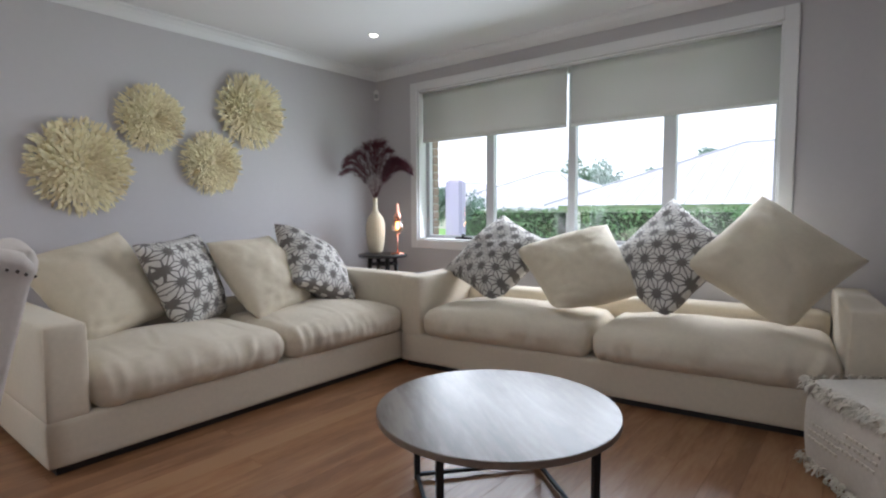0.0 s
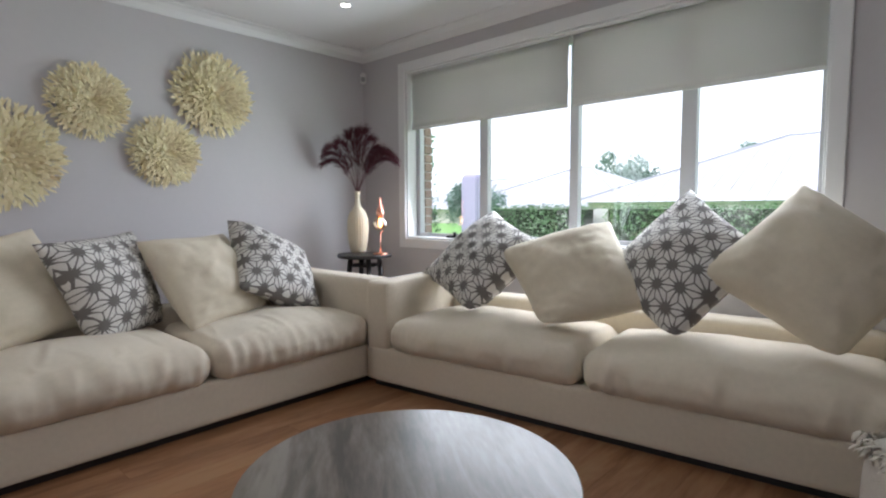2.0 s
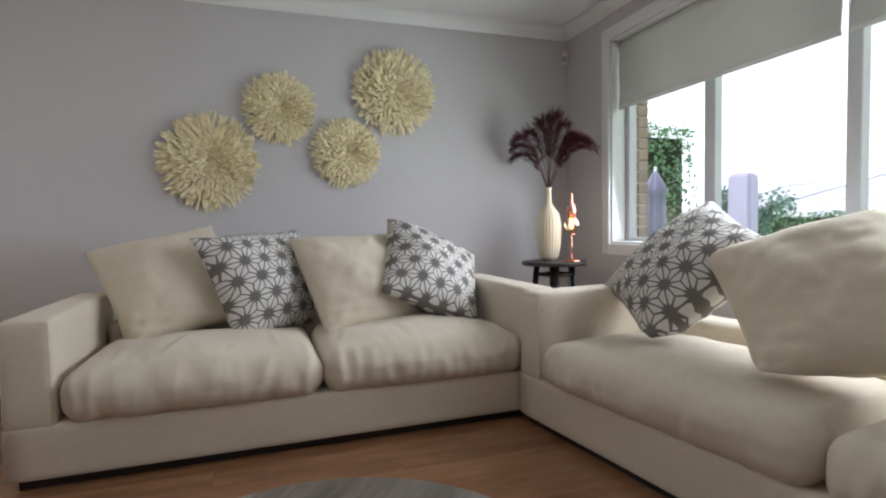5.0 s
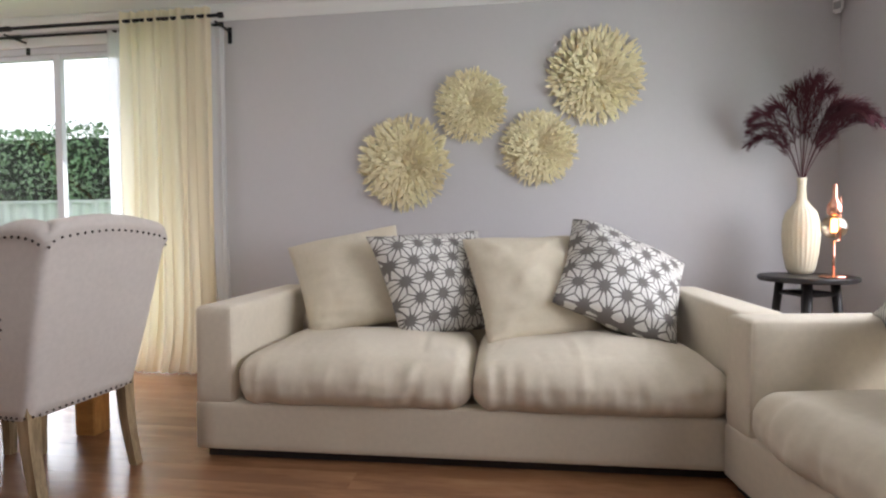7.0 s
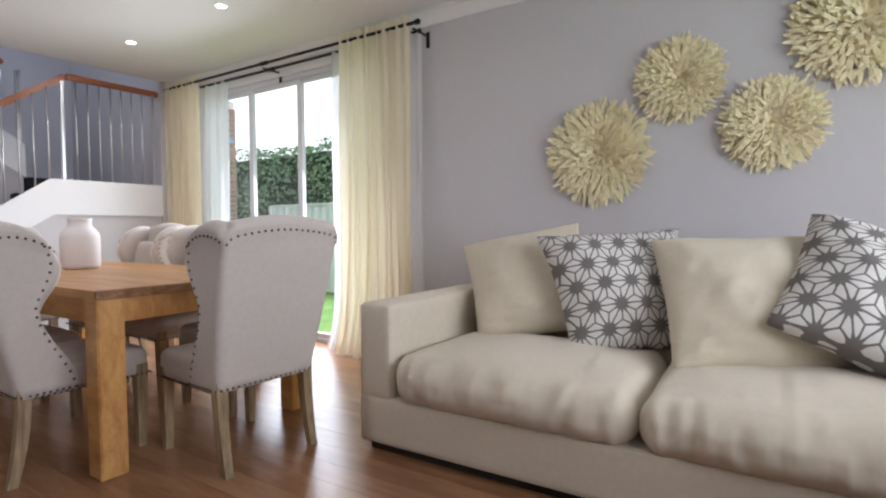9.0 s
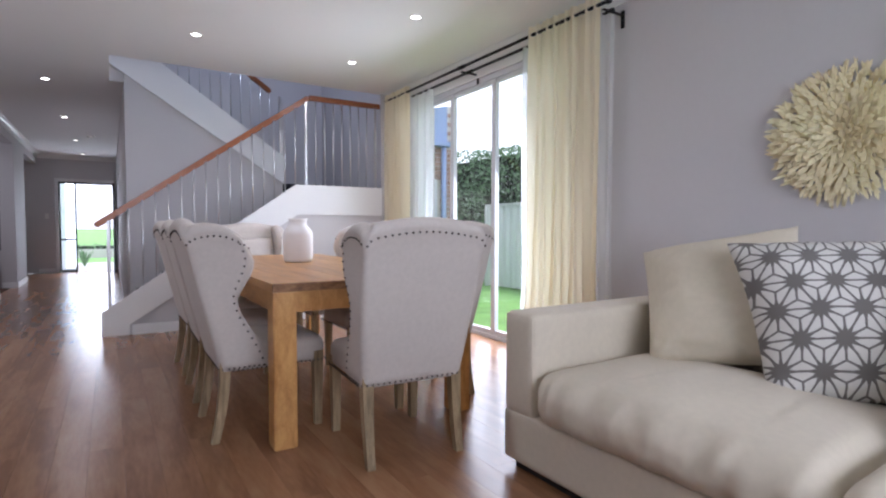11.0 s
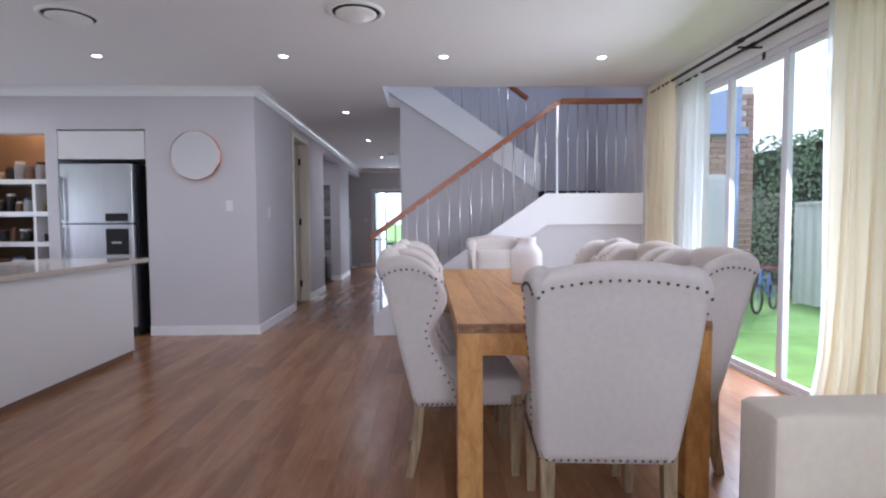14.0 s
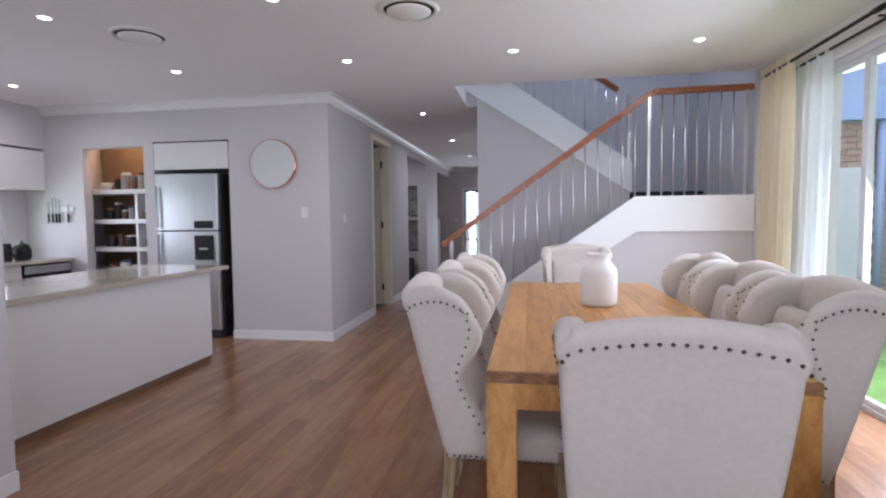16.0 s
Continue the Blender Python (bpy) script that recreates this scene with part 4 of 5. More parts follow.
for x0, x1, nm in ((-3.405, -1.765, "wide"), (-1.725, -0.22, "wide")):
    bt = thing("roller_blind", ((x0 + x1) / 2, N + 0.06, 0), 0, "half-lowered off-white fabric roller blind in the window", "roller blind", "roller blinds in the window")
    hw = (x1 - x0) / 2
    bm = bmesh.new()
    nz = 12
    rows = [[bm.verts.new((sx * hw, 0.004 * math.sin(k * 0.9), 2.385 - (2.385 - 1.915) * k / nz)) for sx in (-1, -0.33, 0.33, 1)] for k in range(nz + 1)]
    for a, b in zip(rows, rows[1:]):
        for i in range(3):
            bm.faces.new((a[i], a[i + 1], b[i + 1], b[i]))
    sheet = part("cloth", bm, BLIND, bt, smooth=True)
    sheet.modifiers.new("thickness", "SOLIDIFY").thickness = 0.001
    bm = bmesh.new()
    tube(bm, (-hw, 0.02, 2.385), (hw, 0.02, 2.385), 0.02, 16)
    part("roller", bm, BLIND, bt, smooth=True)
    part("bottom_rail", boxed(-hw, hw, -0.006, 0.006, 1.893, 1.915, 0.003, 1), BLIND, bt)
    part("bracket", boxed(-hw - 0.006, -hw - 0.001, -0.01, 0.05, 2.35, 2.41), PLASTIC, bt)
    part("bracket", boxed(hw + 0.001, hw + 0.006, -0.01, 0.05, 2.35, 2.41), PLASTIC, bt)

for x in (-2.90, -0.62):
    wt = thing("window_winder", (x, N + 0.095, WZ0 + 0.034), 0, "black window winder on the window's lower frame", "window winder", "window winders")
    part("base", boxed(-0.09, 0.09, -0.03, 0.015, -0.016, 0.004, 0.004), BLACK, wt)
    bm = bmesh.new()
    tube(bm, (0, -0.01, 0), (0.0, -0.02, 0.035), 0.012, 10)
    tube(bm, (0.0, -0.02, 0.035), (0.055, -0.035, 0.02), 0.006, 8)
    part("crank", bm, BLACK, wt, smooth=True)

sn = thing("alarm_sensor", (W + 0.055, N - 0.045, 2.45), 45, "small white corner motion sensor high on the wall", "motion sensor")
part("housing", boxed(-0.028, 0.028, -0.02, 0.02, -0.055, 0.055, 0.012, 3), PLASTIC, sn)
part("lens", boxed(-0.02, 0.02, -0.024, -0.0205, -0.035, 0.01, 0.001, 1), GREYPL, sn)

# stool with vase and lamp
SX, SY, SH = -3.51, 3.91, 0.755
stl = thing("stool", (SX, SY, 0), 20, "small round black wooden stool behind the sofa corner", "stool")
part("seat", lathe([(0.235, SH - 0.03), (0.245, SH - 0.022), (0.245, SH - 0.006), (0.238, SH)], 40), BLACKWOOD, stl)
for i in range(4):
    a = math.pi / 4 + i * math.pi / 2
    bm = bmesh.new()
    d = Vector((math.cos(a), math.sin(a), 0))
    tube(bm, d * 0.13 + Vector((0, 0, SH - 0.03)), d * 0.20, 0.024, 10, 0.018)
    part("leg", bm, BLACKWOOD, stl, smooth=True)
for z, r_ in ((SH - 0.10, 0.14), (0.30, 0.175)):
    for i in range(4):
        a, b_ = [math.pi / 4 + (i + k) * math.pi / 2 for k in (0, 1)]
        bm = bmesh.new()
        tube(bm, (r_ * math.cos(a), r_ * math.sin(a), z), (r_ * math.cos(b_), r_ * math.sin(b_), z), 0.012, 8)
        part("stretcher", bm, BLACKWOOD, stl, smooth=True)

vs_ = thing("vase", (-3.64, 3.94, SH), 0, "tall cream ribbed ceramic bottle vase on the black stool", "vase")
prof = [(0.055, 0.0), (0.072, 0.03), (0.088, 0.12), (0.095, 0.22), (0.092, 0.30), (0.078, 0.36), (0.045, 0.405), (0.026, 0.44), (0.021, 0.50), (0.022, 0.54), (0.027, 0.565), (0.02, 0.565), (0.015, 0.50)]
part("body", lathe(prof, 96, lambda a, z: 1 + (0.045 * abs(math.sin(a * 12)) - 0.02 if 0.01 < z < 0.42 else 0)), RIBBED, vs_, smooth=True)

pl = thing("plume_bunch", (-3.64, 3.94, SH + 0.55), 0, "bunch of dried burgundy pampas plumes in the cream vase", "dried flowers")
rnd = random.Random(8)
for k in range(13):
    a = math.radians((-75, -58, -46, -30, -14, 0, 12, 24, 36, 50, 62, 74, 84)[k])
    hgt = 0.60 - 0.20 * abs(math.sin(a)) ** 1.5 + rnd.uniform(-0.03, 0.03)
    reach = 0.38 * math.sin(a)
    depth_ = rnd.uniform(-0.07, 0.07)
    dirn = Vector((math.cos(math.radians(35)), math.sin(math.radians(35)), 0))
    side_ = Vector((-dirn.y, dirn.x, 0))

    def curve(f):
        droop = 0.15 * abs(math.sin(a)) * max(0, f - 0.55) ** 1.6 * 2.2
        return dirn * (reach * f ** 1.25) + side_ * depth_ * f + Vector((0, 0, hgt * math.sin(min(1, f * 1.05) * math.pi / 2) - droop - 0.04))
    bm = bmesh.new()
    for i in range(8):
        tube(bm, curve(i / 8), curve((i + 1) / 8), 0.0022, 5)
    sp = part("stem", bm, BURG, pl)
    bm = bmesh.new()
    for i in range(230):
        f = 0.30 + 0.70 * (i / 230)
        c = curve(f)
        tan = (curve(min(1, f + 0.02)) - curve(f - 0.02)).normalized()
        ang = rnd.uniform(0, 2 * math.pi)
        nrm = tan.orthogonal().normalized()
        nrm = Matrix.Rotation(ang, 3, tan) @ nrm
        w_ = 0.075 * math.sin((0.12 + 0.88 * (f - 0.30) / 0.70) * math.pi * 0.88) + 0.014
        blade(bm, c, tan * 1.0 + nrm * rnd.uniform(0.35, 0.9) - Vector((0, 0, 0.25)), nrm, w_ * rnd.uniform(0.9, 1.4), 0.0045, 0.006)
    tagged(part("plume", bm, BURG, sp, "feathery burgundy plume"), kind="stuff")

lp = thing("table_lamp", (-3.35, 3.96, SH), 0, "copper table lamp with a bare globe bulb on the black stool", "table lamp")
part("base", lathe([(0.062, 0), (0.065, 0.004), (0.065, 0.012), (0.055, 0.016), (0.008, 0.018)], 32), COPPER, lp, smooth=True)
bm = bmesh.new()
tube(bm, (0, 0, 0.014), (0, 0, 0.20), 0.006, 12)
tube(bm, (0, 0.03, 0.20), (0, 0.03, 0.44), 0.004, 10)
tube(bm, (0, 0, 0.197), (0, 0.03, 0.203), 0.006, 8)
part("stem", bm, COPPER, lp, smooth=True)
part("socket", lathe([(0.02, 0.335), (0.034, 0.345), (0.034, 0.39), (0.022, 0.41), (0.012, 0.43), (0.011, 0.50), (0.004, 0.505)], 24), COPPER, lp, smooth=True)
# the filament's amber glow is put into the glass tint
BULBG = glass("bulb_glass", (1.0, 0.90, 0.76), 0.22, 0.02)
bl_ = part("bulb", lathe([(0.005, 0.215)] + [(0.062 * math.sin(math.pi * k / 14), 0.275 - 0.062 * math.cos(math.pi * k / 14)) for k in range(1, 13)] + [(0.02, 0.335)], 28), BULBG, lp, "clear globe bulb with the amber glow in its tint", True)
bl_.visible_shadow = False
part("filament", lathe([(0.004, 0.245), (0.014, 0.247), (0.016, 0.28), (0.014, 0.318), (0.004, 0.32)], 10), emit("filament_glow", (1, 0.42, 0.12), 12), bl_, "glowing orange filament")

# pouf
pf = thing("pouf", (0.49, 3.03, 0), 34, "cream woven square pouf with tufted fringe beside the coffee table", "pouf")
PW, PH = 0.56, 0.425
bm = rbox(PW, PW, PH, 0.055, 16, lambda p: Vector((p.x * (1 + 0.05 * (1 - (p.z / 0.2) ** 2)), p.y * (1 + 0.05 * (1 - (p.z / 0.2) ** 2)), p.z + folds(p, 2, 0.01, 6))))
bmesh.ops.translate(bm, verts=bm.verts, vec=(0, 0, PH / 2))
part("body", bm, POUF, pf, smooth=True)
rnd = random.Random(4)
for nm, z0, ln_, cnt in (("fringe", PH - 0.025, 0.055, 2000), ("fringe", 0.04, 0.045, 900)):
    bm = bmesh.new()
    for i in range(cnt):
        s_ = rnd.random() * 4
        e, f = int(s_), (s_ % 1) * 2 - 1
        h_ = PW / 2 + 0.004
        c = Vector(((f, -1), (1, f), (f, 1), (-1, f))[e] + (0,)) * h_
        o = Vector(((0, -1, 0), (1, 0, 0), (0, 1, 0), (-1, 0, 0))[e])
        c += Vector((0, 0, z0 + rnd.uniform(-0.028, 0.028)))
        blade(bm, c, o * rnd.uniform(0.1, 0.6) + Vector((rnd.uniform(-0.4, 0.4), rnd.uniform(-0.4, 0.4), rnd.uniform(-1.2, -0.1))), Vector((0, 0, 1)), ln_ * rnd.uniform(0.5, 1), 0.011, 0.008)
    tagged(part(nm, bm, FRINGE, pf), kind="stuff")
for e in range(4):
    bm = bmesh.new()
    for dz in range(3):
        for k in range(7):
            for m_ in range(2):
                x = -0.21 + k * 0.03 + m_ * 0.22 + dz * 0.012
                vsx = bmesh.ops.create_cube(bm, size=1, matrix=Matrix.Translation((x, -PW / 2 * 1.045, 0.16 + dz * 0.035 + 0.04 * m_)) @ Matrix.Diagonal((0.022, 0.016, 0.012, 1)))["verts"]
    bmesh.ops.rotate(bm, verts=bm.verts, cent=(0, 0, 0), matrix=Matrix.Rotation(e * math.pi / 2, 3, "Z"))
    tagged(part("tufting", bm, FRINGE, pf), kind="stuff")

# jug on the dining table
jg = thing("jug", (-2.22, -1.37, TZ), 0, "white matt ceramic jar standing on the dining table", "vase")
part("body", lathe([(0.095, 0), (0.108, 0.012), (0.112, 0.03), (0.112, 0.205), (0.105, 0.235), (0.080, 0.265), (0.066, 0.285), (0.066, 0.315), (0.072, 0.33), (0.062, 0.33), (0.056, 0.28)], 40), WHITEDECOR, jg, smooth=True)

# curtain rods
RX = W + 0.19
for x, z, r_, y0, y1 in ((RX, 2.575, 0.0125, -3.22, 0.17), (W + 0.10, 2.545, 0.010, -3.0, 0.12)):
    rd = tagged(new("curtain_rod"), "black metal curtain rod over the sliding door", "curtain rod", "curtain rods")
    bm = bmesh.new()
    tube(bm, (x, y0, z), (x, y1, z), r_, 12)
    part("rod", bm, BLACK, rd, smooth=True)
    bm = bmesh.new()
    tube(bm, (x, -1.62, z), (x, -1.52, z), r_ + 0.006, 12)
    part("collar", bm, BLACK, rd, smooth=True)
    bm = bmesh.new()
    tube(bm, (x, y1, z), (x, y1 + 0.03, z), r_ + 0.008, 12)
    part("finial", bm, BLACK, rd, smooth=True)
for y in (-3.18, -1.56, 0.15):
    br = tagged(new("rod_bracket"), "black metal rod bracket fixed to the wall", "bracket", "curtain rod brackets")
    part("arm", boxed(W, RX + 0.012, y - 0.008, y + 0.008, 2.545 - 0.022, 2.545 - 0.011), BLACK, br)
    part("plate", boxed(W, W + 0.008, y - 0.014, y + 0.014, 2.44, 2.56), BLACK, br)

# ---- ceiling fittings ----
RIM = mat("lamp_rim", (0.82, 0.82, 0.80), 0.4, var=0)
base_dl = None
for lx, ly in LAMPS:
    if base_dl is None:
        base_dl = thing("downlight", (lx, ly, H), 0, "small round recessed ceiling downlight, lit", "downlight", "downlights in the ceiling")
        part("rim", lathe([(0.036, -0.002), (0.040, -0.007), (0.050, -0.005), (0.052, 0.0)], 28), RIM, base_dl)
        part("lens", lathe([(0.035, -0.0035), (0.0352, -0.0025)], 24), LAMPON, base_dl, "glowing white lens")
    else:
        copy_thing(base_dl, pose(lx, ly, H))
VBLACK = mat("vent_shadow", (0.02, 0.02, 0.02), 0.8)
v0 = thing("ceiling_vent", (1.01, -1.47, H), 0, "round white ceiling air diffuser with a black gap", "ceiling vent", "air diffusers in the ceiling")
part("rim", lathe([(0.165, -0.004), (0.172, -0.016), (0.19, -0.012), (0.20, 0.0)], 48, caps=False), RIM, v0, smooth=True)
part("backing", lathe([(0.164, -0.003), (0.1642, -0.001)], 48), VBLACK, v0)
part("disc", lathe([(0.002, -0.034), (0.125, -0.032), (0.142, -0.022), (0.144, -0.018), (0.10, -0.012)], 48), RIM, v0, smooth=True)
copy_thing(v0, pose(-1.02, -1.37, H))
sm = thing("smoke_detector", (-0.75, -8.9, H), 0, "round white smoke detector on the hall ceiling", "smoke detector")
part("housing", lathe([(0.03, -0.04), (0.055, -0.034), (0.06, -0.008), (0.06, 0)], 24), PLASTIC, sm, smooth=True)

# ---- kitchen ----
MIRROR = mat("mirror", (0.88, 0.90, 0.90), 0.06, metal=0.45, var=0)
ck = thing("round_mirror", (1.0, S, 1.965), 0, "round frameless-looking mirror with a thin copper rim on the wall", "mirror")
for nm, prof_, mt in (("rim", [(0.262, 0.0), (0.268, 0.01), (0.268, 0.045), (0.260, 0.05)], COPPER), ("glass", [(0.259, 0.044), (0.2595, 0.049)], MIRROR)):
    bm = lathe(prof_, 64, caps=nm == "glass")
    bmesh.ops.rotate(bm, verts=bm.verts, cent=(0, 0, 0), matrix=Matrix.Rotation(-math.pi / 2, 3, "X"))
    part(nm, bm, mt, ck, smooth=nm == "rim")


def switch(at, rz, n):
    t = thing("light_switch", at, rz, "white plastic wall switch plate", "light switch", "light switches")
    part("plate", boxed(-0.037, 0.037, 0, 0.009, -0.058, 0.058, 0.003), PLASTIC, t)
    for k in range(n):
        z = (k - (n - 1) / 2) * 0.035
        part("rocker", boxed(-0.011, 0.011, 0.0095, 0.013, z - 0.012, z + 0.012, 0.001, 1), PLASTIC, t)


switch((0.66, S, 1.425), 0, 2)
switch((HALL, -3.92, 1.36), 90, 1)
switch((0.2, -12.4, 1.30), 0, 2)

STEELF = mat("fridge_steel", (0.66, 0.68, 0.70), 0.34, metal=0.85, var=0.06, scale=3, stretch=(1, 1, 0.2))
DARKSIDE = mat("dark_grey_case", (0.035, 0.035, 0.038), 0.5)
fr = thing("fridge", (2.06, S, 0), 0, "stainless steel fridge with a black water dispenser in a recess", "fridge")
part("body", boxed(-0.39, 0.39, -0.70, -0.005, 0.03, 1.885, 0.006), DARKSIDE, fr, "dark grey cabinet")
for z0, z1 in ((0.10, 1.225), (1.24, 1.88)):
    part("door", boxed(-0.385, 0.385, 0.0, 0.055, z0, z1, 0.012, 3), STEELF, fr)
for z0, z1 in ((0.72, 1.20), (1.27, 1.74)):
    bm = bmesh.new()
    sqbar(bm, (0.345, 0.085, z0), (0.345, 0.085, z1), 0.022, 0.016)
    for z in (z0 + 0.03, z1 - 0.03):
        sqbar(bm, (0.345, 0.05, z), (0.345, 0.085, z), 0.014, 0.014)
    part("handle", bm, mat("dark_steel", (0.25, 0.25, 0.26), 0.35, metal=0.9, var=0) if "dark_steel" not in bpy.data.materials else bpy.data.materials["dark_steel"], fr, "dark steel handle")
part("dispenser", boxed(-0.36 + 0.03, -0.09, 0.056, 0.062, 0.90, 1.18, 0.002), BLACK, fr, "black water dispenser recess")
part("tray", boxed(-0.26, -0.16, 0.063, 0.085, 1.02, 1.04, 0.003), STEEL, fr)
part("display", boxed(-0.36 + 0.03, -0.09, 0.056, 0.060, 1.26, 1.345, 0.002), BLACK, fr)
part("plinth", boxed(-0.37, 0.37, -0.02, 0.03, 0.0, 0.09), DARKSIDE, fr)
cb = thing("overhead_cabinet", ((FX0 + FX1) / 2, S, 0), 0, "white flush cupboard door above the fridge", "wall cabinet")
part("body", boxed(-0.465, 0.465, -0.6, -0.012, 1.935, 2.235), CABINET, cb)
part("door", boxed(-0.462, 0.462, -0.011, 0.004, 1.938, 2.238, 0.002), CABINET, cb)
# added dark sheet: the gap beside the fridge gets its shade from this colour
tagged(link("recess_shade_panel", boxed(FX0 - 0.001, FX0 + 0.05, -4.2, S - 0.13, 0, 1.93), DARKSIDE), "dark panel added for the shade in the gap beside the fridge", "panel")

ps = thing("pantry_shelves", (3.02, -3.66, 0), 0, "white built-in pantry shelves full of crockery and jars", "shelving")
PDARK = mat("pantry_back", (0.24, 0.165, 0.10), 0.8, var=0.1)
part("back", boxed(-0.62, 0.72, -0.45, -0.44, 0, 2.68), PDARK, ps, "brown back panel")
for z in (0.60, 0.98, 1.32, 1.68):
    part("shelf", boxed(-0.62, 0.72, -0.435, 0.0, z, z + 0.055, 0.002, 1), CABINET, ps)
for x in (-0.12,):
    for z0, z1 in ((0.0, 0.60), (0.655, 0.98), (1.035, 1.32), (1.375, 1.68)):
        part("divider", boxed(x - 0.016, x + 0.016, -0.435, -0.005, z0, z1), CABINET, ps)
data = bpy.data.lights.new("pantry_lamp", "POINT")
data.energy, data.color, data.shadow_soft_size = 8, (1, 0.62, 0.32), 0.06
new("pantry_lamp", data).location = (3.0, -3.85, 2.5)
rnd = random.Random(17)
COLS = [mat("glaze_%s" % n_, c, 0.35, var=0.1) for n_, c in (("white", (0.7, 0.68, 0.64)), ("blue", (0.08, 0.14, 0.25)), ("brown", (0.16, 0.08, 0.04)), ("black", (0.02, 0.02, 0.02)),
                                                           ("grey", (0.3, 0.3, 0.3)), ("tan", (0.45, 0.33, 0.2)))]


def jar(x, y, z, r, h, m_):
    ob = thing("jar", (x, y, z), 0, "small pantry jar standing on a shelf", "jar", "jars in the pantry")
    part("body", lathe([(r * 0.9, 0), (r, 0.006), (r, h * 0.75), (r * 0.8, h * 0.85)], 16), m_, ob, smooth=True)
    part("lid", lathe([(r * 0.82, h * 0.855), (r * 0.84, h * 0.86), (r * 0.84, h * 0.98), (r * 0.7, h)], 16), COLS[rnd.randrange(6)], ob)


def bowl(x, y, z, r, h, m_):
    ob = tagged(link("bowl", lathe([(r * 0.4, 0), (r * 0.75, h * 0.4), (r, h), (r * 0.95, h), (r * 0.7, h * 0.45), (r * 0.3, h * 0.1)], 24), m_, None, True), "glazed bowl standing on a pantry shelf", "bowl", "bowls in the pantry")
    ob.location = (x, y, z)


for z in (0.655, 1.035, 1.375, 1.735):
    x = 2.72
    while x < 3.45:
        r = rnd.uniform(0.03, 0.07)
        if z > 1.6 and rnd.random() < 0.5:
            r = rnd.uniform(0.07, 0.10)
            bowl(x + r, -3.80, z, r, rnd.uniform(0.06, 0.13), COLS[rnd.choice((0, 0, 1, 5))])
        else:
            jar(x + r, -3.79 - rnd.uniform(0, 0.05), z, r, rnd.uniform(0.10, 0.22), COLS[rnd.choice((0, 1, 2, 2, 3, 3, 4, 5))])
        x += 2 * r + rnd.uniform(0.01, 0.03)
        if abs(x - 2.9) < 0.03:
            x = 2.94

bn = thing("base_cabinets", (3.62, -3.46, 0), 0, "white base cabinets with an oven under the bench", "base cabinet")
part("body", boxed(0.03, 0.62, 0.62, 3.2, 0.1, 0.885), CABINET, bn)
for k in range(5):
    part("door", boxed(0.01, 0.028, 0.64 + k * 0.5, 0.64 + k * 0.5 + 0.494, 0.11, 0.88, 0.002), CABINET, bn)
part("plinth", boxed(0.06, 0.62, 0.0, 3.2, 0, 0.1), DARKSIDE, bn)
ov = thing("oven", (3.63, -3.15, 0), 0, "black glass built-in oven with a steel handle under the bench", "oven")
part("body", boxed(0.0, 0.6, -0.30, 0.30, 0.1, 0.87, 0.003), BLACK, ov)
part("control_panel", boxed(-0.006, -0.001, -0.295, 0.295, 0.78, 0.865), STEEL, ov)
bm = bmesh.new()
tube(bm, (-0.04, -0.26, 0.73), (-0.04, 0.26, 0.73), 0.01, 10)
tube(bm, (-0.04, -0.24, 0.73), (0, -0.24, 0.73), 0.007, 8)
tube(bm, (-0.04, 0.24, 0.73), (0, 0.24, 0.73), 0.007, 8)
part("handle", bm, STEEL, ov, smooth=True)
tagged(link("benchtop", boxed(3.60, 4.249, -3.468, -0.25, 0.886, 0.925, 0.003), STONE), "pale stone benchtop on white cabinets", "benchtop")
oc = thing("overhead_cabinets", (3.94, -3.465, 0), 0, "white glossy overhead kitchen cabinets", "wall cabinet")
part("body", boxed(0.02, 0.31, 0, 2.9, 1.73, 2.19), CABINET, oc)
for k in range(4):
    part("door", boxed(0, 0.018, k * 0.725, k * 0.725 + 0.72, 1.73, 2.19, 0.002), CABINET, oc)
structure(link("bulkhead", boxed(3.94, 4.25, -3.47, -0.5, 2.215, H), WALL), "grey bulkhead above the overhead cabinets", "bulkhead")
w2 = structure(new("window_2"), "horizontal splashback window over the kitchen bench", "window")
frame_bars("window_frame", w2, FRAME, (4.28, 4.32, -3.2, -1.0, 1.12, 1.15), (4.28, 4.32, -3.2, -1.0, 1.69, 1.72), (4.28, 4.32, -3.2, -3.17, 1.15, 1.69), (4.28, 4.32, -1.03, -1.0, 1.15, 1.69))
p = part("pane", boxed(4.30, 4.304, -3.17, -1.03, 1.15, 1.69), GLASS, w2)
p.visible_shadow = False
kt = thing("kettle", (3.86, -3.05, 0.926), 0, "black and steel electric kettle on the bench", "kettle")
part("body", lathe([(0.07, 0), (0.085, 0.02), (0.09, 0.09), (0.075, 0.15), (0.05, 0.18), (0.012, 0.19)], 28), BLACK, kt, smooth=True)
part("lid", lathe([(0.012, 0.19), (0.016, 0.2), (0.008, 0.215)], 12), BLACK, kt)
bm = bmesh.new()
for a, b in zip(range(6), range(1, 7)):
    pa, pb = [(0.0, 0.075 + 0.05 * math.sin(k * math.pi / 6), 0.03 + 0.13 * k / 6) for k in (a, b)]
    tube(bm, pa, pb, 0.009, 8)
part("handle", bm, BLACK, kt, smooth=True)
cn = thing("canister", (3.84, -2.84, 0.926), 0, "black round canister on the kitchen bench", "canister")
part("body", lathe([(0.055, 0), (0.058, 0.01), (0.058, 0.16), (0.05, 0.175)], 24), BLACK, cn, smooth=True)
part("lid", lathe([(0.05, 0.176), (0.052, 0.18), (0.05, 0.195)], 24), BLACK, cn)
kr = thing("knife_rack", (3.75, S, 1.50), 0, "magnetic knife rack with black-handled knives on the wall", "knife rack")
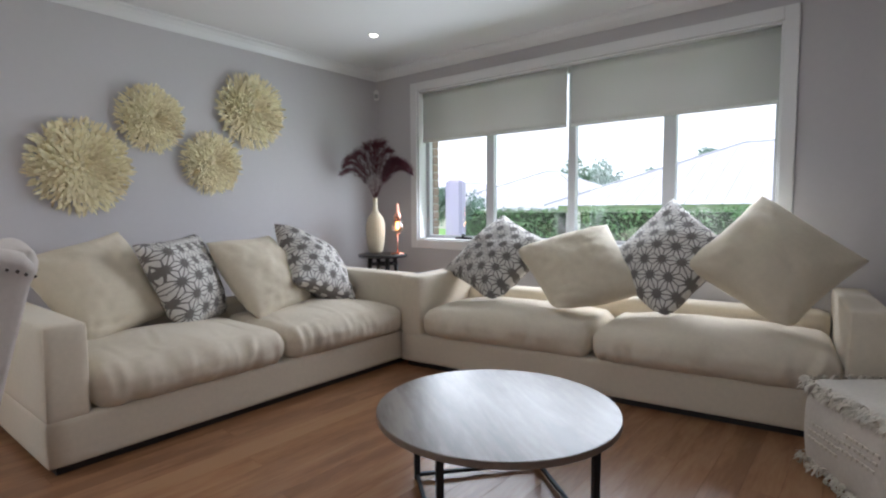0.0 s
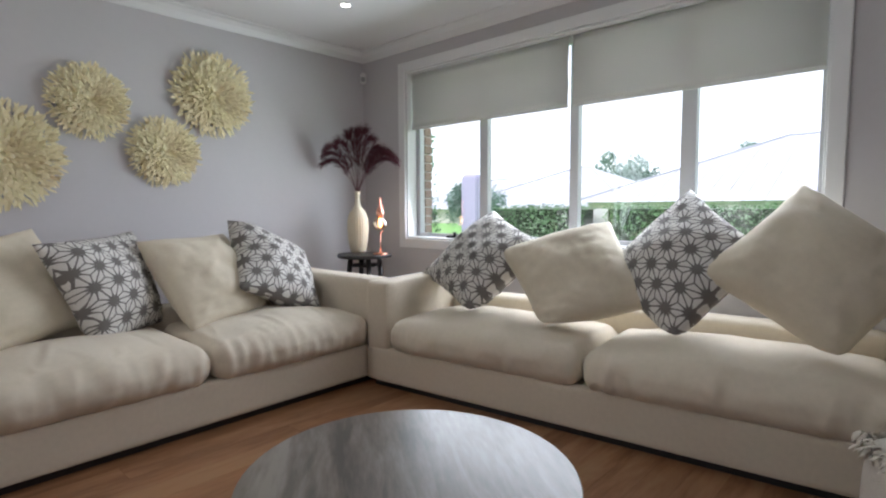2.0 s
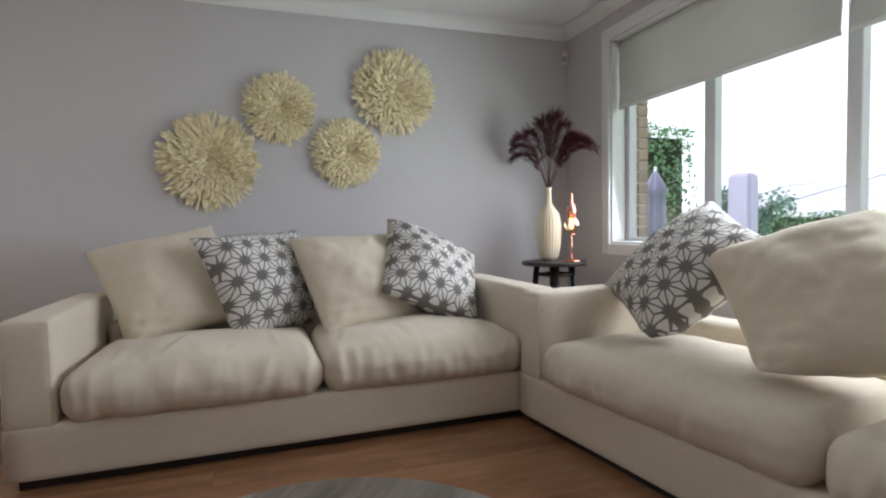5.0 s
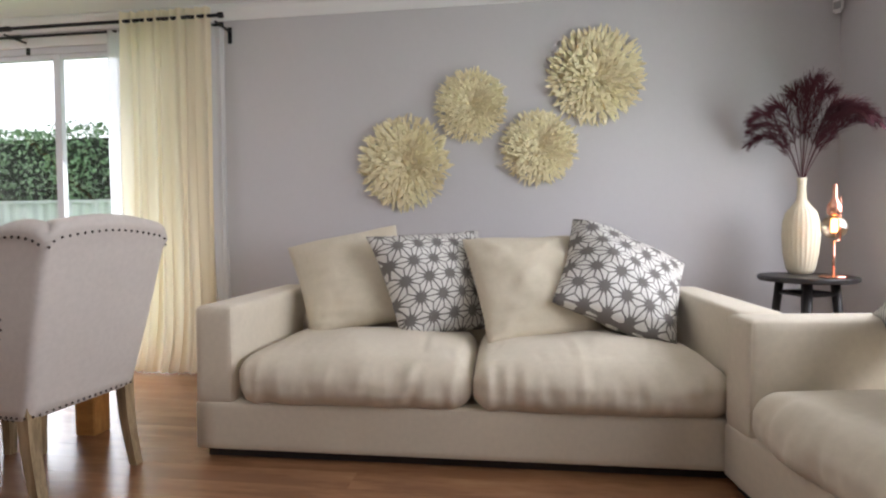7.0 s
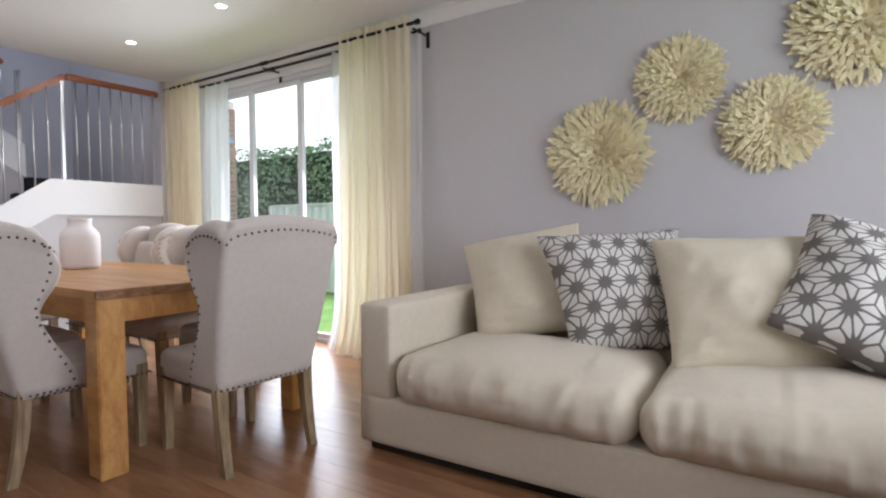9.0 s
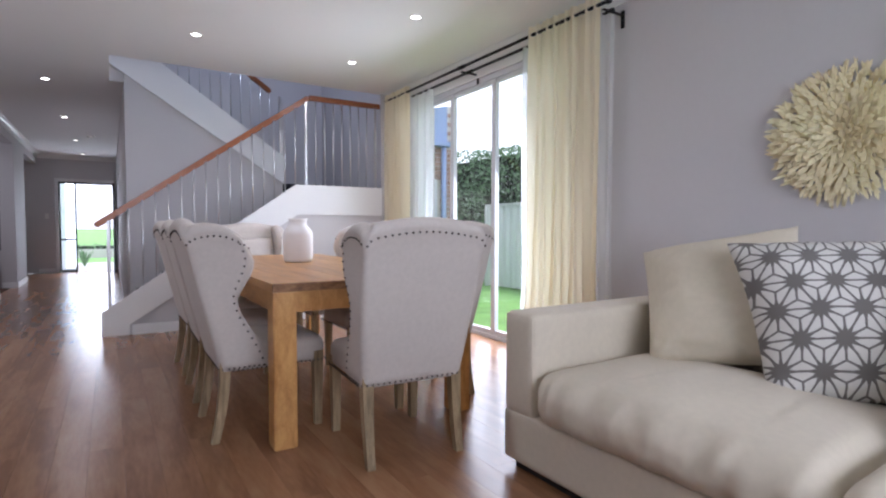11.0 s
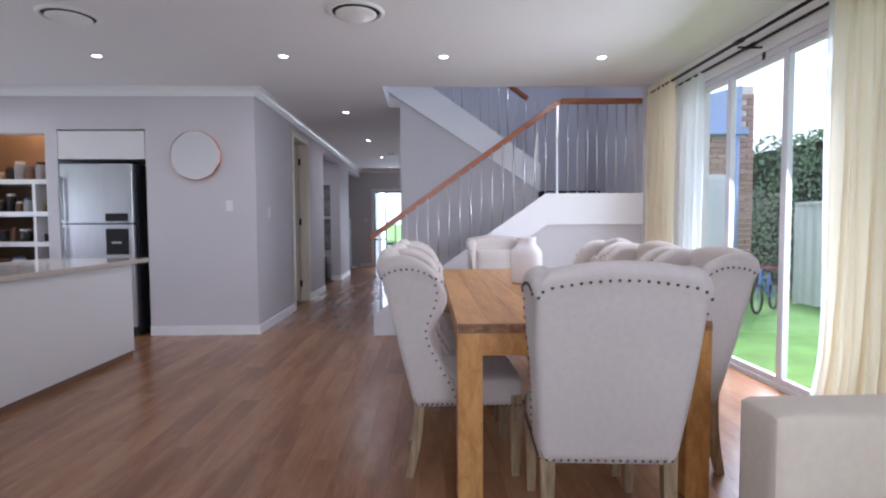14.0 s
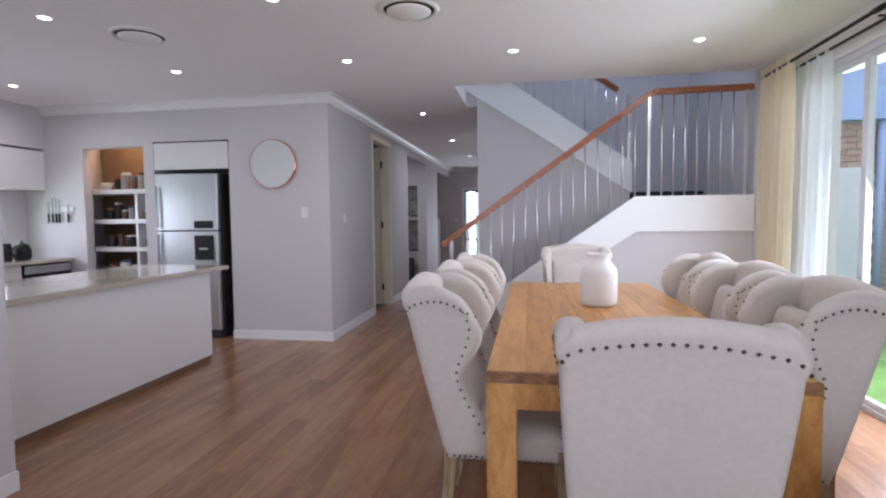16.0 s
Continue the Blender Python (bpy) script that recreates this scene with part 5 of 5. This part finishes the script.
part("bar", boxed(-0.19, 0.13, 0, 0.02, -0.025, 0.025, 0.003), PLASTIC, kr)
for k, (x, h_) in enumerate(((0.15, 0.20), (0.09, 0.24), (0.045, 0.24), (0.0, 0.22), (-0.12, 0.16))):
    kn = part("knife", boxed(x - 0.014, x + 0.014, 0.021, 0.024, -0.05, h_ - 0.10, 0.001, 1), GREYPL, kr)
    part("handle", boxed(x - 0.012, x + 0.012, 0.018, 0.032, -0.16, -0.052, 0.003), BLACK, kn, "black knife handle")

# ---- hall ----
DOORC = mat("cream_door_paint", (0.78, 0.72, 0.58), 0.45, var=0.02)
d2 = structure(new("door_2"), "tall cream painted hall door standing open in its frame", "door")
DH = 2.47
frame_bars("door_frame", d2, DOORC, (HALL - 0.002, HALL + 0.13, D1 - 0.02, D1, 0, DH), (HALL - 0.002, HALL + 0.13, D2, D2 + 0.02, 0, DH),
           (HALL - 0.002, HALL + 0.13, D2 + 0.02, D1 - 0.02, DH - 0.02, DH))
frame_bars("architrave", d2, DOORC, (HALL - 0.018, HALL - 0.003, D1 - 0.012, D1 + 0.055, 0, DH + 0.055), (HALL - 0.018, HALL - 0.003, D2 - 0.055, D2 + 0.012, 0, DH + 0.055),
           (HALL - 0.018, HALL - 0.003, D2 + 0.012, D1 - 0.012, DH - 0.012, DH + 0.055))
part("door_leaf", boxed(HALL + 0.135, HALL + 0.96, D2 + 0.024, D2 + 0.060, 0.01, DH - 0.025, 0.002), DOORC, d2)
for z in (0.28, 1.25, 2.18):
    part("hinge", boxed(HALL + 0.100, HALL + 0.133, D2 + 0.021, D2 + 0.034, z - 0.05, z + 0.05), BLACK, d2, "dark steel hinge")
bm = bmesh.new()
tube(bm, (HALL + 0.89, D2 + 0.060, 1.0), (HALL + 0.89, D2 + 0.105, 1.0), 0.010, 10)
tube(bm, (HALL + 0.89, D2 + 0.101, 1.0), (HALL + 0.78, D2 + 0.101, 1.0), 0.008, 10)
part("door_handle", bm, STEEL, d2, smooth=True)

PRINT = mat("abstract_print", (0.17, 0.17, 0.17), 0.6, var=0.9, scale=9, stretch=(1, 1, 2))
for k, z in enumerate((1.72, 0.98)):
    pc = thing("framed_picture", (0.775, -9.24, z), 0, "framed grey abstract picture hanging on the side room wall", "picture", "pictures in the side room")
    frb = [(-0.26, 0.26, 0.0, 0.025, -0.33, -0.31), (-0.26, 0.26, 0.0, 0.025, 0.31, 0.33), (-0.26, -0.24, 0.0, 0.025, -0.31, 0.31), (0.24, 0.26, 0.0, 0.025, -0.31, 0.31)]
    for b in frb:
        part("frame", boxed(*b), BLACK, pc)
    part("print", boxed(-0.24, 0.24, 0.002, 0.012, -0.31, 0.31), PRINT, pc)
cs = thing("side_cabinet", (1.0, -9.0, 0), 0, "low dark cabinet below the pictures in the side room", "cabinet")
part("body", boxed(-0.3, 0.5, -0.2, 0.15, 0.06, 0.5, 0.004), BLACKWOOD, cs)
part("plinth", boxed(-0.28, 0.48, -0.18, 0.13, 0, 0.059), BLACK, cs)
hc = thing("hall_console", (0.62, -11.2, 0), 0, "tall narrow dark cabinet at the end of the hall", "cabinet")
part("body", boxed(-0.12, 0.12, -0.4, 0.4, 0.05, 1.35, 0.004), BLACKWOOD, hc)
part("plinth", boxed(-0.11, 0.11, -0.38, 0.38, 0, 0.049), BLACK, hc)

d3 = structure(new("door_3"), "black framed entry door standing open beside a frosted sidelight", "entry door")
FROST = mat("frosted_glass", (0.8, 0.85, 0.9), 0.5, var=0)
FROST.node_tree.nodes["Principled BSDF"].inputs["Transmission Weight"].default_value = 0.85
EY = -12.46
frame_bars("door_frame", d3, BLACK, (EX1 - 0.03, EX1, EY - 0.03, EY + 0.03, 0, EZ), (EX0, EX0 + 0.03, EY - 0.03, EY + 0.03, 0, EZ), (EX0 + 0.03, EX1 - 0.03, EY - 0.03, EY + 0.03, EZ - 0.04, EZ),
           (-0.36, -0.325, EY - 0.03, EY + 0.03, 0, EZ - 0.04), (-0.325, EX1 - 0.03, EY - 0.02, EY + 0.02, 0, 0.05), (-0.325, EX1 - 0.03, EY - 0.02, EY + 0.02, 0.74, 0.78))
frame_bars("pane", d3, FROST, (-0.325, EX1 - 0.03, EY - 0.006, EY + 0.002, 0.05, 0.74), (-0.325, EX1 - 0.03, EY - 0.006, EY + 0.002, 0.78, EZ - 0.04))
frame_bars("casing", d3, TRIM, (EX1, EX1 + 0.07, -12.4, -12.382, 0, EZ + 0.07), (EX0, EX1, -12.4, -12.382, EZ, EZ + 0.07))
part("door_leaf", boxed(EX0 + 0.005, EX0 + 0.045, EY + 0.08, EY + 0.86, 0.01, EZ - 0.05, 0.003), BLACKWOOD, d3)
bm = bmesh.new()
tube(bm, (EX0 + 0.10, EY + 0.78, 0.75), (EX0 + 0.10, EY + 0.78, 1.35), 0.012, 10)
tube(bm, (EX0 + 0.10, EY + 0.78, 0.80), (EX0 + 0.04, EY + 0.78, 0.80), 0.008, 8)
tube(bm, (EX0 + 0.10, EY + 0.78, 1.30), (EX0 + 0.04, EY + 0.78, 1.30), 0.008, 8)
part("pull_handle", bm, STEEL, d3, smooth=True)

# ---- outdoors ----
PAVE = mat("pale_paving", (0.42, 0.40, 0.38), 0.8, var=0.1)
structure(link("pavement", boxed(-3.0, 1.8, -16.5, -12.56, -0.3, -0.02), PAVE), "pale concrete porch outside the entry door", "paving")
structure(link("road", boxed(-60, 60, -34, -26, -0.2, -0.10), mat("asphalt", (0.06, 0.06, 0.065), 0.9, var=0.2)), "grey asphalt street", "road")


def leafy(bm, rnd, c, size, out):
    """One leaf: a folded pair of triangles facing roughly out."""
    n = (Vector(out) + Vector((rnd.uniform(-1, 1), rnd.uniform(-1, 1), rnd.uniform(-0.6, 1.2))) * 0.8).normalized()
    a = n.orthogonal().normalized()
    a = Matrix.Rotation(rnd.uniform(0, 6.28), 3, n) @ a
    b = n.cross(a)
    v = [bm.verts.new(c + a * size * i + b * size * j + n * size * k) for i, j, k in ((-1, 0, 0), (0, -0.5, 0.12), (1, 0, -0.1), (0, 0.5, 0.12))]
    bm.faces.new(v)


def hedge(name, x0, x1, y0, y1, z0, z1, faces, density, size, seed, label, wob=0.18):
    t = thing(name, ((x0 + x1) / 2, (y0 + y1) / 2, z0), 0, label, "hedge")
    rnd = random.Random(seed)
    cx, cy = (x0 + x1) / 2, (y0 + y1) / 2
    # solid dark block stands in for the shade behind the leaves
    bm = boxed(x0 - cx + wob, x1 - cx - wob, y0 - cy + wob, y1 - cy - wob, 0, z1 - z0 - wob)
    part("core", bm, LEAFSHADE, t, "dark block for the shade inside the hedge")
    bm = bmesh.new()

    def spot(p, out):
        q = noise.noise(p * 0.9) * wob + noise.noise(p * 3.1) * wob * 0.5
        leafy(bm, rnd, p + Vector(out) * (q + rnd.uniform(-0.12, 0.05)) - Vector((cx, cy, z0)), size * rnd.uniform(0.6, 1.3), out)
    for f in faces:
        if f in "EW":
            for _ in range(int((y1 - y0) * (z1 - z0) * density)):
                spot(Vector((x1 if f == "E" else x0, rnd.uniform(y0, y1), rnd.uniform(z0, z1))), (1 if f == "E" else -1, 0, 0))
        elif f in "NS":
            for _ in range(int((x1 - x0) * (z1 - z0) * density)):
                spot(Vector((rnd.uniform(x0, x1), y1 if f == "N" else y0, rnd.uniform(z0, z1))), (0, 1 if f == "N" else -1, 0))
        else:
            for _ in range(int((x1 - x0) * (y1 - y0) * density)):
                spot(Vector((rnd.uniform(x0, x1), rnd.uniform(y0, y1), z1)), (0, 0, 1))
    tagged(part("foliage", bm, LEAF, t), kind="stuff")


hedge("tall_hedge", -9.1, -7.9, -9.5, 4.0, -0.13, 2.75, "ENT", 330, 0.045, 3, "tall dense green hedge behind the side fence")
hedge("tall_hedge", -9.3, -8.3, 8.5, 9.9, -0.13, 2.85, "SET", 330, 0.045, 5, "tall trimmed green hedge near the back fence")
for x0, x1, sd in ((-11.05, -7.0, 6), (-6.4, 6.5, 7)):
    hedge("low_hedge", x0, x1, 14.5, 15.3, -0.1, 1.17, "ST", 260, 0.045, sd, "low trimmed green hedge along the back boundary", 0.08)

# corrugated side fence
fn = structure(new("fence"), "pale green-grey corrugated steel side fence", "fence")
FX = -7.5
for k in range(5):
    y0 = -6.0 + k * 2.0
    bm = bmesh.new()
    n = 40
    lo, hi = [], []
    for i in range(n + 1):
        x = FX + (0.018 if (i // 2) % 2 == 0 else -0.018)
        lo.append(bm.verts.new((x, y0 + 0.03 + 1.94 * i / n, -0.1)))
        hi.append(bm.verts.new((x, y0 + 0.03 + 1.94 * i / n, 1.48)))
    for i in range(n):
        bm.faces.new((lo[i], lo[i + 1], hi[i + 1], hi[i]))
    part("fence_panel", bm, FENCE, fn)
    part("post", boxed(FX - 0.03, FX + 0.03, y0 - 0.03, y0 + 0.03, -0.3, 1.52), FENCE, fn)
    part("top_rail", boxed(FX - 0.03, FX + 0.03, y0 + 0.03, y0 + 1.97, 1.48, 1.525), FENCE, fn)
bf = structure(new("back_fence"), "white rendered low wall behind the garden", "garden wall")
part("wall_panel", boxed(-9.2, 9.0, 15.5, 15.6, -0.3, 1.1), mat("white_render", (0.72, 0.72, 0.72), 0.8, var=0.03), bf)

# outbuilding with brick wall to the south
BLUEP = mat("blue_grey_paint", (0.26, 0.35, 0.55), 0.5, var=0.06)
gb = structure(new("outbuilding"), "brown brick outbuilding with blue-grey gable and gutter", "building")
BY = -6.05
part("wall", boxed(-6.70, -4.31, BY - 3.0, BY - 0.03, -0.3, 2.62), MORTAR, gb, "mortar between the bricks")
bm = bmesh.new()
prism(bm, [(-6.56, 2.66), (-6.56, 3.40), (-5.0, 2.98), (-4.31, 2.80), (-4.31, 2.66)], 1, BY - 3.0, BY + 0.02)
part("gable", bm, BLUEP, gb, "blue-grey sheet gable")
part("fascia", boxed(-6.62, -4.31, BY + 0.02, BY + 0.14, 2.60, 2.70, 0.01), BLUEP, gb)
bm = bmesh.new()
tube(bm, (-6.46, BY + 0.06, 0), (-6.46, BY + 0.06, 2.6), 0.05, 12)
part("downpipe", bm, BLUEP, gb, smooth=True)
rd = part("roller_door", boxed(-6.34, -5.2, BY - 0.02, BY + 0.02, -0.1, 1.98), mat("white_slats", (0.60, 0.62, 0.65), 0.5, var=0.02), gb)
for k in range(26):
    part("slat", boxed(-6.33, -5.21, BY + 0.021, BY + 0.032, -0.05 + k * 0.077, 0.0 + k * 0.077), rd.data.materials[0], rd)

bike = thing("bicycle", (-6.55, -5.30, -0.13), 38, "small blue and white children's bicycle leaning by the fence", "bicycle")
TYRE = mat("tyre_rubber", (0.03, 0.03, 0.03), 0.8)
BLUEB = mat("blue_bike_paint", (0.12, 0.25, 0.6), 0.4)
for x in (-0.33, 0.33):
    bm = bmesh.new()
    n = 24
    for i in range(n):
        a, b = 2 * math.pi * i / n, 2 * math.pi * (i + 1) / n
        tube(bm, (x + 0.20 * math.cos(a), 0, 0.22 + 0.20 * math.sin(a)), (x + 0.20 * math.cos(b), 0, 0.22 + 0.20 * math.sin(b)), 0.02, 6)
    wl = part("wheel", bm, TYRE, bike)
    bm = bmesh.new()
    for i in range(8):
        a = math.pi * i / 8
        tube(bm, (x - 0.19 * math.cos(a), 0, 0.22 - 0.19 * math.sin(a)), (x + 0.19 * math.cos(a), 0, 0.22 + 0.19 * math.sin(a)), 0.003, 4)
    part("spokes", bm, STEEL, wl)
bm = bmesh.new()
for a, b in (((-0.33, 0, 0.22), (-0.05, 0, 0.25)), ((-0.05, 0, 0.25), (0.22, 0, 0.55)), ((-0.05, 0, 0.25), (-0.12, 0, 0.58)), ((-0.12, 0, 0.52), (0.22, 0, 0.52)), ((-0.33, 0, 0.22), (-0.12, 0, 0.52)), ((0.33, 0, 0.22), (0.2, 0, 0.65))):
    tube(bm, a, b, 0.016, 8)
part("frame", bm, BLUEB, bike, smooth=True)
part("saddle", boxed(-0.22, -0.03, -0.05, 0.05, 0.59, 0.63, 0.015), TYRE, bike)
bm = bmesh.new()
tube(bm, (0.2, -0.22, 0.68), (0.2, 0.22, 0.68), 0.012, 8)
part("handlebar", bm, mat("red_grip", (0.5, 0.03, 0.03), 0.5), bike, smooth=True)

# brick reveal outside the north window
br = structure(new("brick_jamb"), "brown brick jamb outside the window", "brick wall")
part("wall", boxed(-3.9, -3.46, N + 0.26, N + 0.36, -0.2, 2.6), MORTAR, br)
mb = boxed(0, 0.42, 0, 0.095, 0, 0.074, 0.004, 1)
me = bpy.data.meshes.new("brick")
mb.to_mesh(me)
mb.free()
me.materials.append(BRICK)
for k in range(20):
    ob = new("brick", me)
    ob.location = (-3.86, N + 0.262, 0.75 + k * 0.086)
    ob.parent = br

# garden post, umbrella
LIL = mat("lilac_painted_post", (0.50, 0.44, 0.66), 0.6, var=0.05)
gp = thing("garden_pillar", (-7.43, 10.13, -0.13), 20, "plain lilac-grey painted square pillar in the back garden", "pillar")
part("shaft", boxed(-0.2, 0.2, -0.2, 0.2, 0, 2.02, 0.05, 3), LIL, gp)
part("base", boxed(-0.25, 0.25, -0.25, 0.25, -0.05, 0.10), LIL, gp)
um = thing("garden_umbrella", (-6.4, 7.3, -0.13), 0, "closed grey-lilac garden umbrella on its pole", "umbrella")
UM = mat("grey_lilac_canvas", (0.22, 0.205, 0.32), 0.85, var=0.1)
part("canopy", lathe([(0.13, 0.85), (0.16, 0.9), (0.13, 1.3), (0.12, 1.55), (0.16, 1.62), (0.05, 1.86), (0.012, 1.92)], 48, lambda a, z: 1 + 0.16 * math.sin(a * 8)), UM, um, smooth=True)
bm = bmesh.new()
tube(bm, (0, 0, 0), (0, 0, 1.98), 0.02, 10)
part("pole", bm, STEEL, um, smooth=True)
part("base_plate", lathe([(0.25, -0.01), (0.25, 0.05), (0.05, 0.07)], 24), DARKSIDE, um)


def far_house(x, y, rz, w, d, eave, ridge, hip, seed):
    t = thing("house", (x, y, -0.3), rz, "distant single-storey house with a pale ribbed metal hip roof", "house", "neighbouring houses")
    part("wall", boxed(-w / 2 + 0.5, w / 2 - 0.5, -d / 2 + 0.5, d / 2 - 0.5, 0, eave + 0.3), HOUSEW, t)
    bm = bmesh.new()
    e, r_ = eave + 0.3, ridge + 0.3
    v = [bm.verts.new(p) for p in ((-w / 2, -d / 2, e), (w / 2, -d / 2, e), (w / 2, d / 2, e), (-w / 2, d / 2, e), (-w / 2 + hip, 0, r_), (w / 2 - hip, 0, r_))]
    for q in ((0, 1, 5, 4), (1, 2, 5), (2, 3, 4, 5), (3, 0, 4), (3, 2, 1, 0)):
        bm.faces.new([v[i] for i in q])
    roof = part("roof", bm, ROOFW, t)
    bm = bmesh.new()
    n = int(w / 0.7)
    for i in range(n + 1):
        xx = -w / 2 + w * i / n
        f = min(1, (xx + w / 2) / hip, (w / 2 - xx) / hip)
        if f > 0.02:
            sqbar(bm, (xx, -d / 2, e + 0.02), (xx, -d / 2 + d / 2 * f, e + 0.02 + (r_ - e) * f), 0.03, 0.025)
    tagged(part("roof_ribs", bm, ROOFW, roof), kind="stuff")
    bm = bmesh.new()
    for s_ in (-1, 1):
        sqbar(bm, (s_ * w / 2, -d / 2, e + 0.04), (s_ * (w / 2 - hip), 0, r_ + 0.04), 0.12, 0.08)
    sqbar(bm, (-w / 2 + hip, 0, r_ + 0.04), (w / 2 - hip, 0, r_ + 0.04), 0.12, 0.08)
    part("ridge_cap", bm, ROOFW, roof)
    for k in range(2):
        xx = -w / 4 + k * w / 2
        wd = part("window", boxed(xx - 0.9, xx + 0.9, -d / 2 + 0.46, -d / 2 + 0.495, 0.3, 1.2), FRAME, t)
        part("pane", boxed(xx - 0.82, xx + 0.82, -d / 2 + 0.45, -d / 2 + 0.458, 0.38, 1.12), DARKSIDE, wd)


far_house(-2.6, 30.0, 0, 19.0, 14, 1.35, 4.4, 7.2, 1)
far_house(-18.0, 35.0, 0, 13.0, 14, 1.1, 3.9, 6.0, 2)
far_house(-27.5, 38.0, 0, 13.0, 12, 1.0, 3.5, 5.5, 3)


GUM = mat("gum_leaf", (0.14, 0.24, 0.19), 0.6, var=0.4, scale=2)


def far_tree(x, y, top, r, seed, label="distant gum tree with clumps of blue-green leaves"):
    t = thing("tree", (x, y, -0.2), 0, label, "tree", "distant trees")
    rnd = random.Random(seed)
    bm = bmesh.new()
    tube(bm, (0, 0, 0), (0.1, 0, top * 0.6), r * 0.10, 8, r * 0.05)
    limbs = []
    for k in range(6):
        a = k * 1.05 + rnd.random()
        e = Vector((math.cos(a) * r * 0.6, math.sin(a) * r * 0.6, top - r * rnd.uniform(0.4, 1.1)))
        tube(bm, (0.05, 0, top * rnd.uniform(0.35, 0.6)), e, r * 0.035, 6, r * 0.012)
        limbs.append(e)
    part("trunk", bm, mat("grey_bark", (0.18, 0.16, 0.14), 0.9, var=0.2) if "grey_bark" not in bpy.data.materials else bpy.data.materials["grey_bark"], t)
    bm = bmesh.new()
    for k in range(22):
        base = limbs[k % 6]
        c = base * rnd.uniform(0.6, 1.25) + Vector((rnd.uniform(-1, 1), rnd.uniform(-1, 1), rnd.uniform(-0.4, 0.6))) * r * 0.35
        c.z = min(top - 0.2, max(top - 1.9 * r, c.z))
        cr = r * rnd.uniform(0.26, 0.42)
        for _ in range(170):
            d = Vector((rnd.gauss(0, 1), rnd.gauss(0, 1), rnd.gauss(0, 0.7))).normalized()
            leafy(bm, rnd, c + d * cr * rnd.uniform(0.5, 1.05), r * 0.06, d)
    tagged(part("crown", bm, GUM, t), kind="stuff")


for args in ((-26.5, 60, 7.3, 3.4, 1), (-29.5, 62, 6.2, 2.6, 2), (-22.5, 58, 5.6, 2.6, 3), (-18.5, 60, 5.4, 2.2, 4), (-13.0, 60, 7.5, 1.9, 5), (-15.8, 60, 6.0, 1.2, 6)):
    far_tree(*args)
far_tree(-8.6, 11.6, 2.0, 0.75, 9, "small dark shrub tree beside the garden pillar")

# front garden seen through the entry
hedge("garden_bed", -4.0, 3.0, -23.0, -22.0, -0.1, 0.35, "NT", 120, 0.05, 12, "low purple-green garden bed along the front lawn", 0.05)
bd = structure(link("bed_edge", boxed(-4.2, 3.2, -21.9, -21.7, -0.13, 0.2), HOUSEW), "low grey stone edging of the front garden bed", "garden edging")
spk = thing("strap_leaf_plant", (-0.42, -14.6, -0.02), 0, "dark strap-leaved plant in the porch garden", "plant")
bm = bmesh.new()
rnd = random.Random(3)
for i in range(16):
    a = rnd.uniform(0, 6.28)
    blade(bm, Vector((0, 0, 0.0)), Vector((math.cos(a), math.sin(a), rnd.uniform(0.8, 2.5))), Vector((0, 0, 1)), rnd.uniform(0.3, 0.6), 0.05, 0.05)
part("leaves", bm, LEAF, spk)

# bricks of the outbuilding
mb = boxed(0, 0.228, 0, 0.03, 0, 0.074, 0.004, 1)
me = bpy.data.meshes.new("brick")
mb.to_mesh(me)
mb.free()
me.materials.append(BRICK)
hb = boxed(0, 0.108, 0, 0.03, 0, 0.074, 0.004, 1)
half = bpy.data.meshes.new("half_brick")
hb.to_mesh(half)
hb.free()
half.materials.append(BRICK)
for row in range(39):
    z = -0.1 + row * 0.0865
    x = -6.78 + (0.118 if row % 2 else 0)
    lim = -4.6 if z < 2.55 else -6.58
    if row % 2:
        ob = new("brick", half)
        ob.location = (-6.78, BY - 0.03, z)
        ob.parent = gb
    while x < lim:
        if not (-6.57 < x < -5.2 and z < 1.96) and not (z >= 2.55 and x > -6.75):
            ob = new("brick", me)
            ob.location = (x, BY - 0.03, z)
            ob.parent = gb
        x += 0.2375
part("brick_pier", boxed(-6.78, -6.57, BY - 0.6, BY - 0.031, -0.3, 3.4), MORTAR, gb)

# floor boards last
random.seed(5)
bw, bl = 0.137, 2.4
meshes = {}
bx = W
k = 0
while bx < 4.3:
    w_ = bw
    y = N - (k % 3) * 0.63
    first = True
    yend = S - 0.88 if not (-1.2 < bx < HALL + 0.1) else -12.4
    yy = N
    ln = bl - (k * 0.77) % bl
    while yy > yend:
        ln_ = min(ln, yy - yend)
        if ln_ > 0.02:
            key = (round(w_, 3), round(ln_, 2))
            if key not in meshes:
                bm = boxed(0, w_ - 0.0008, -ln_ + 0.001, 0, -0.012, 0)
                me = bpy.data.meshes.new("board")
                bm.to_mesh(me)
                bm.free()
                me.materials.append(FLOOR)
                meshes[key] = me
            ob = new("board", meshes[key])
            ob.location = (bx, yy, 0)
            ob.parent = floor_ob
        yy -= ln
        ln = bl
    bx += bw
    k += 1
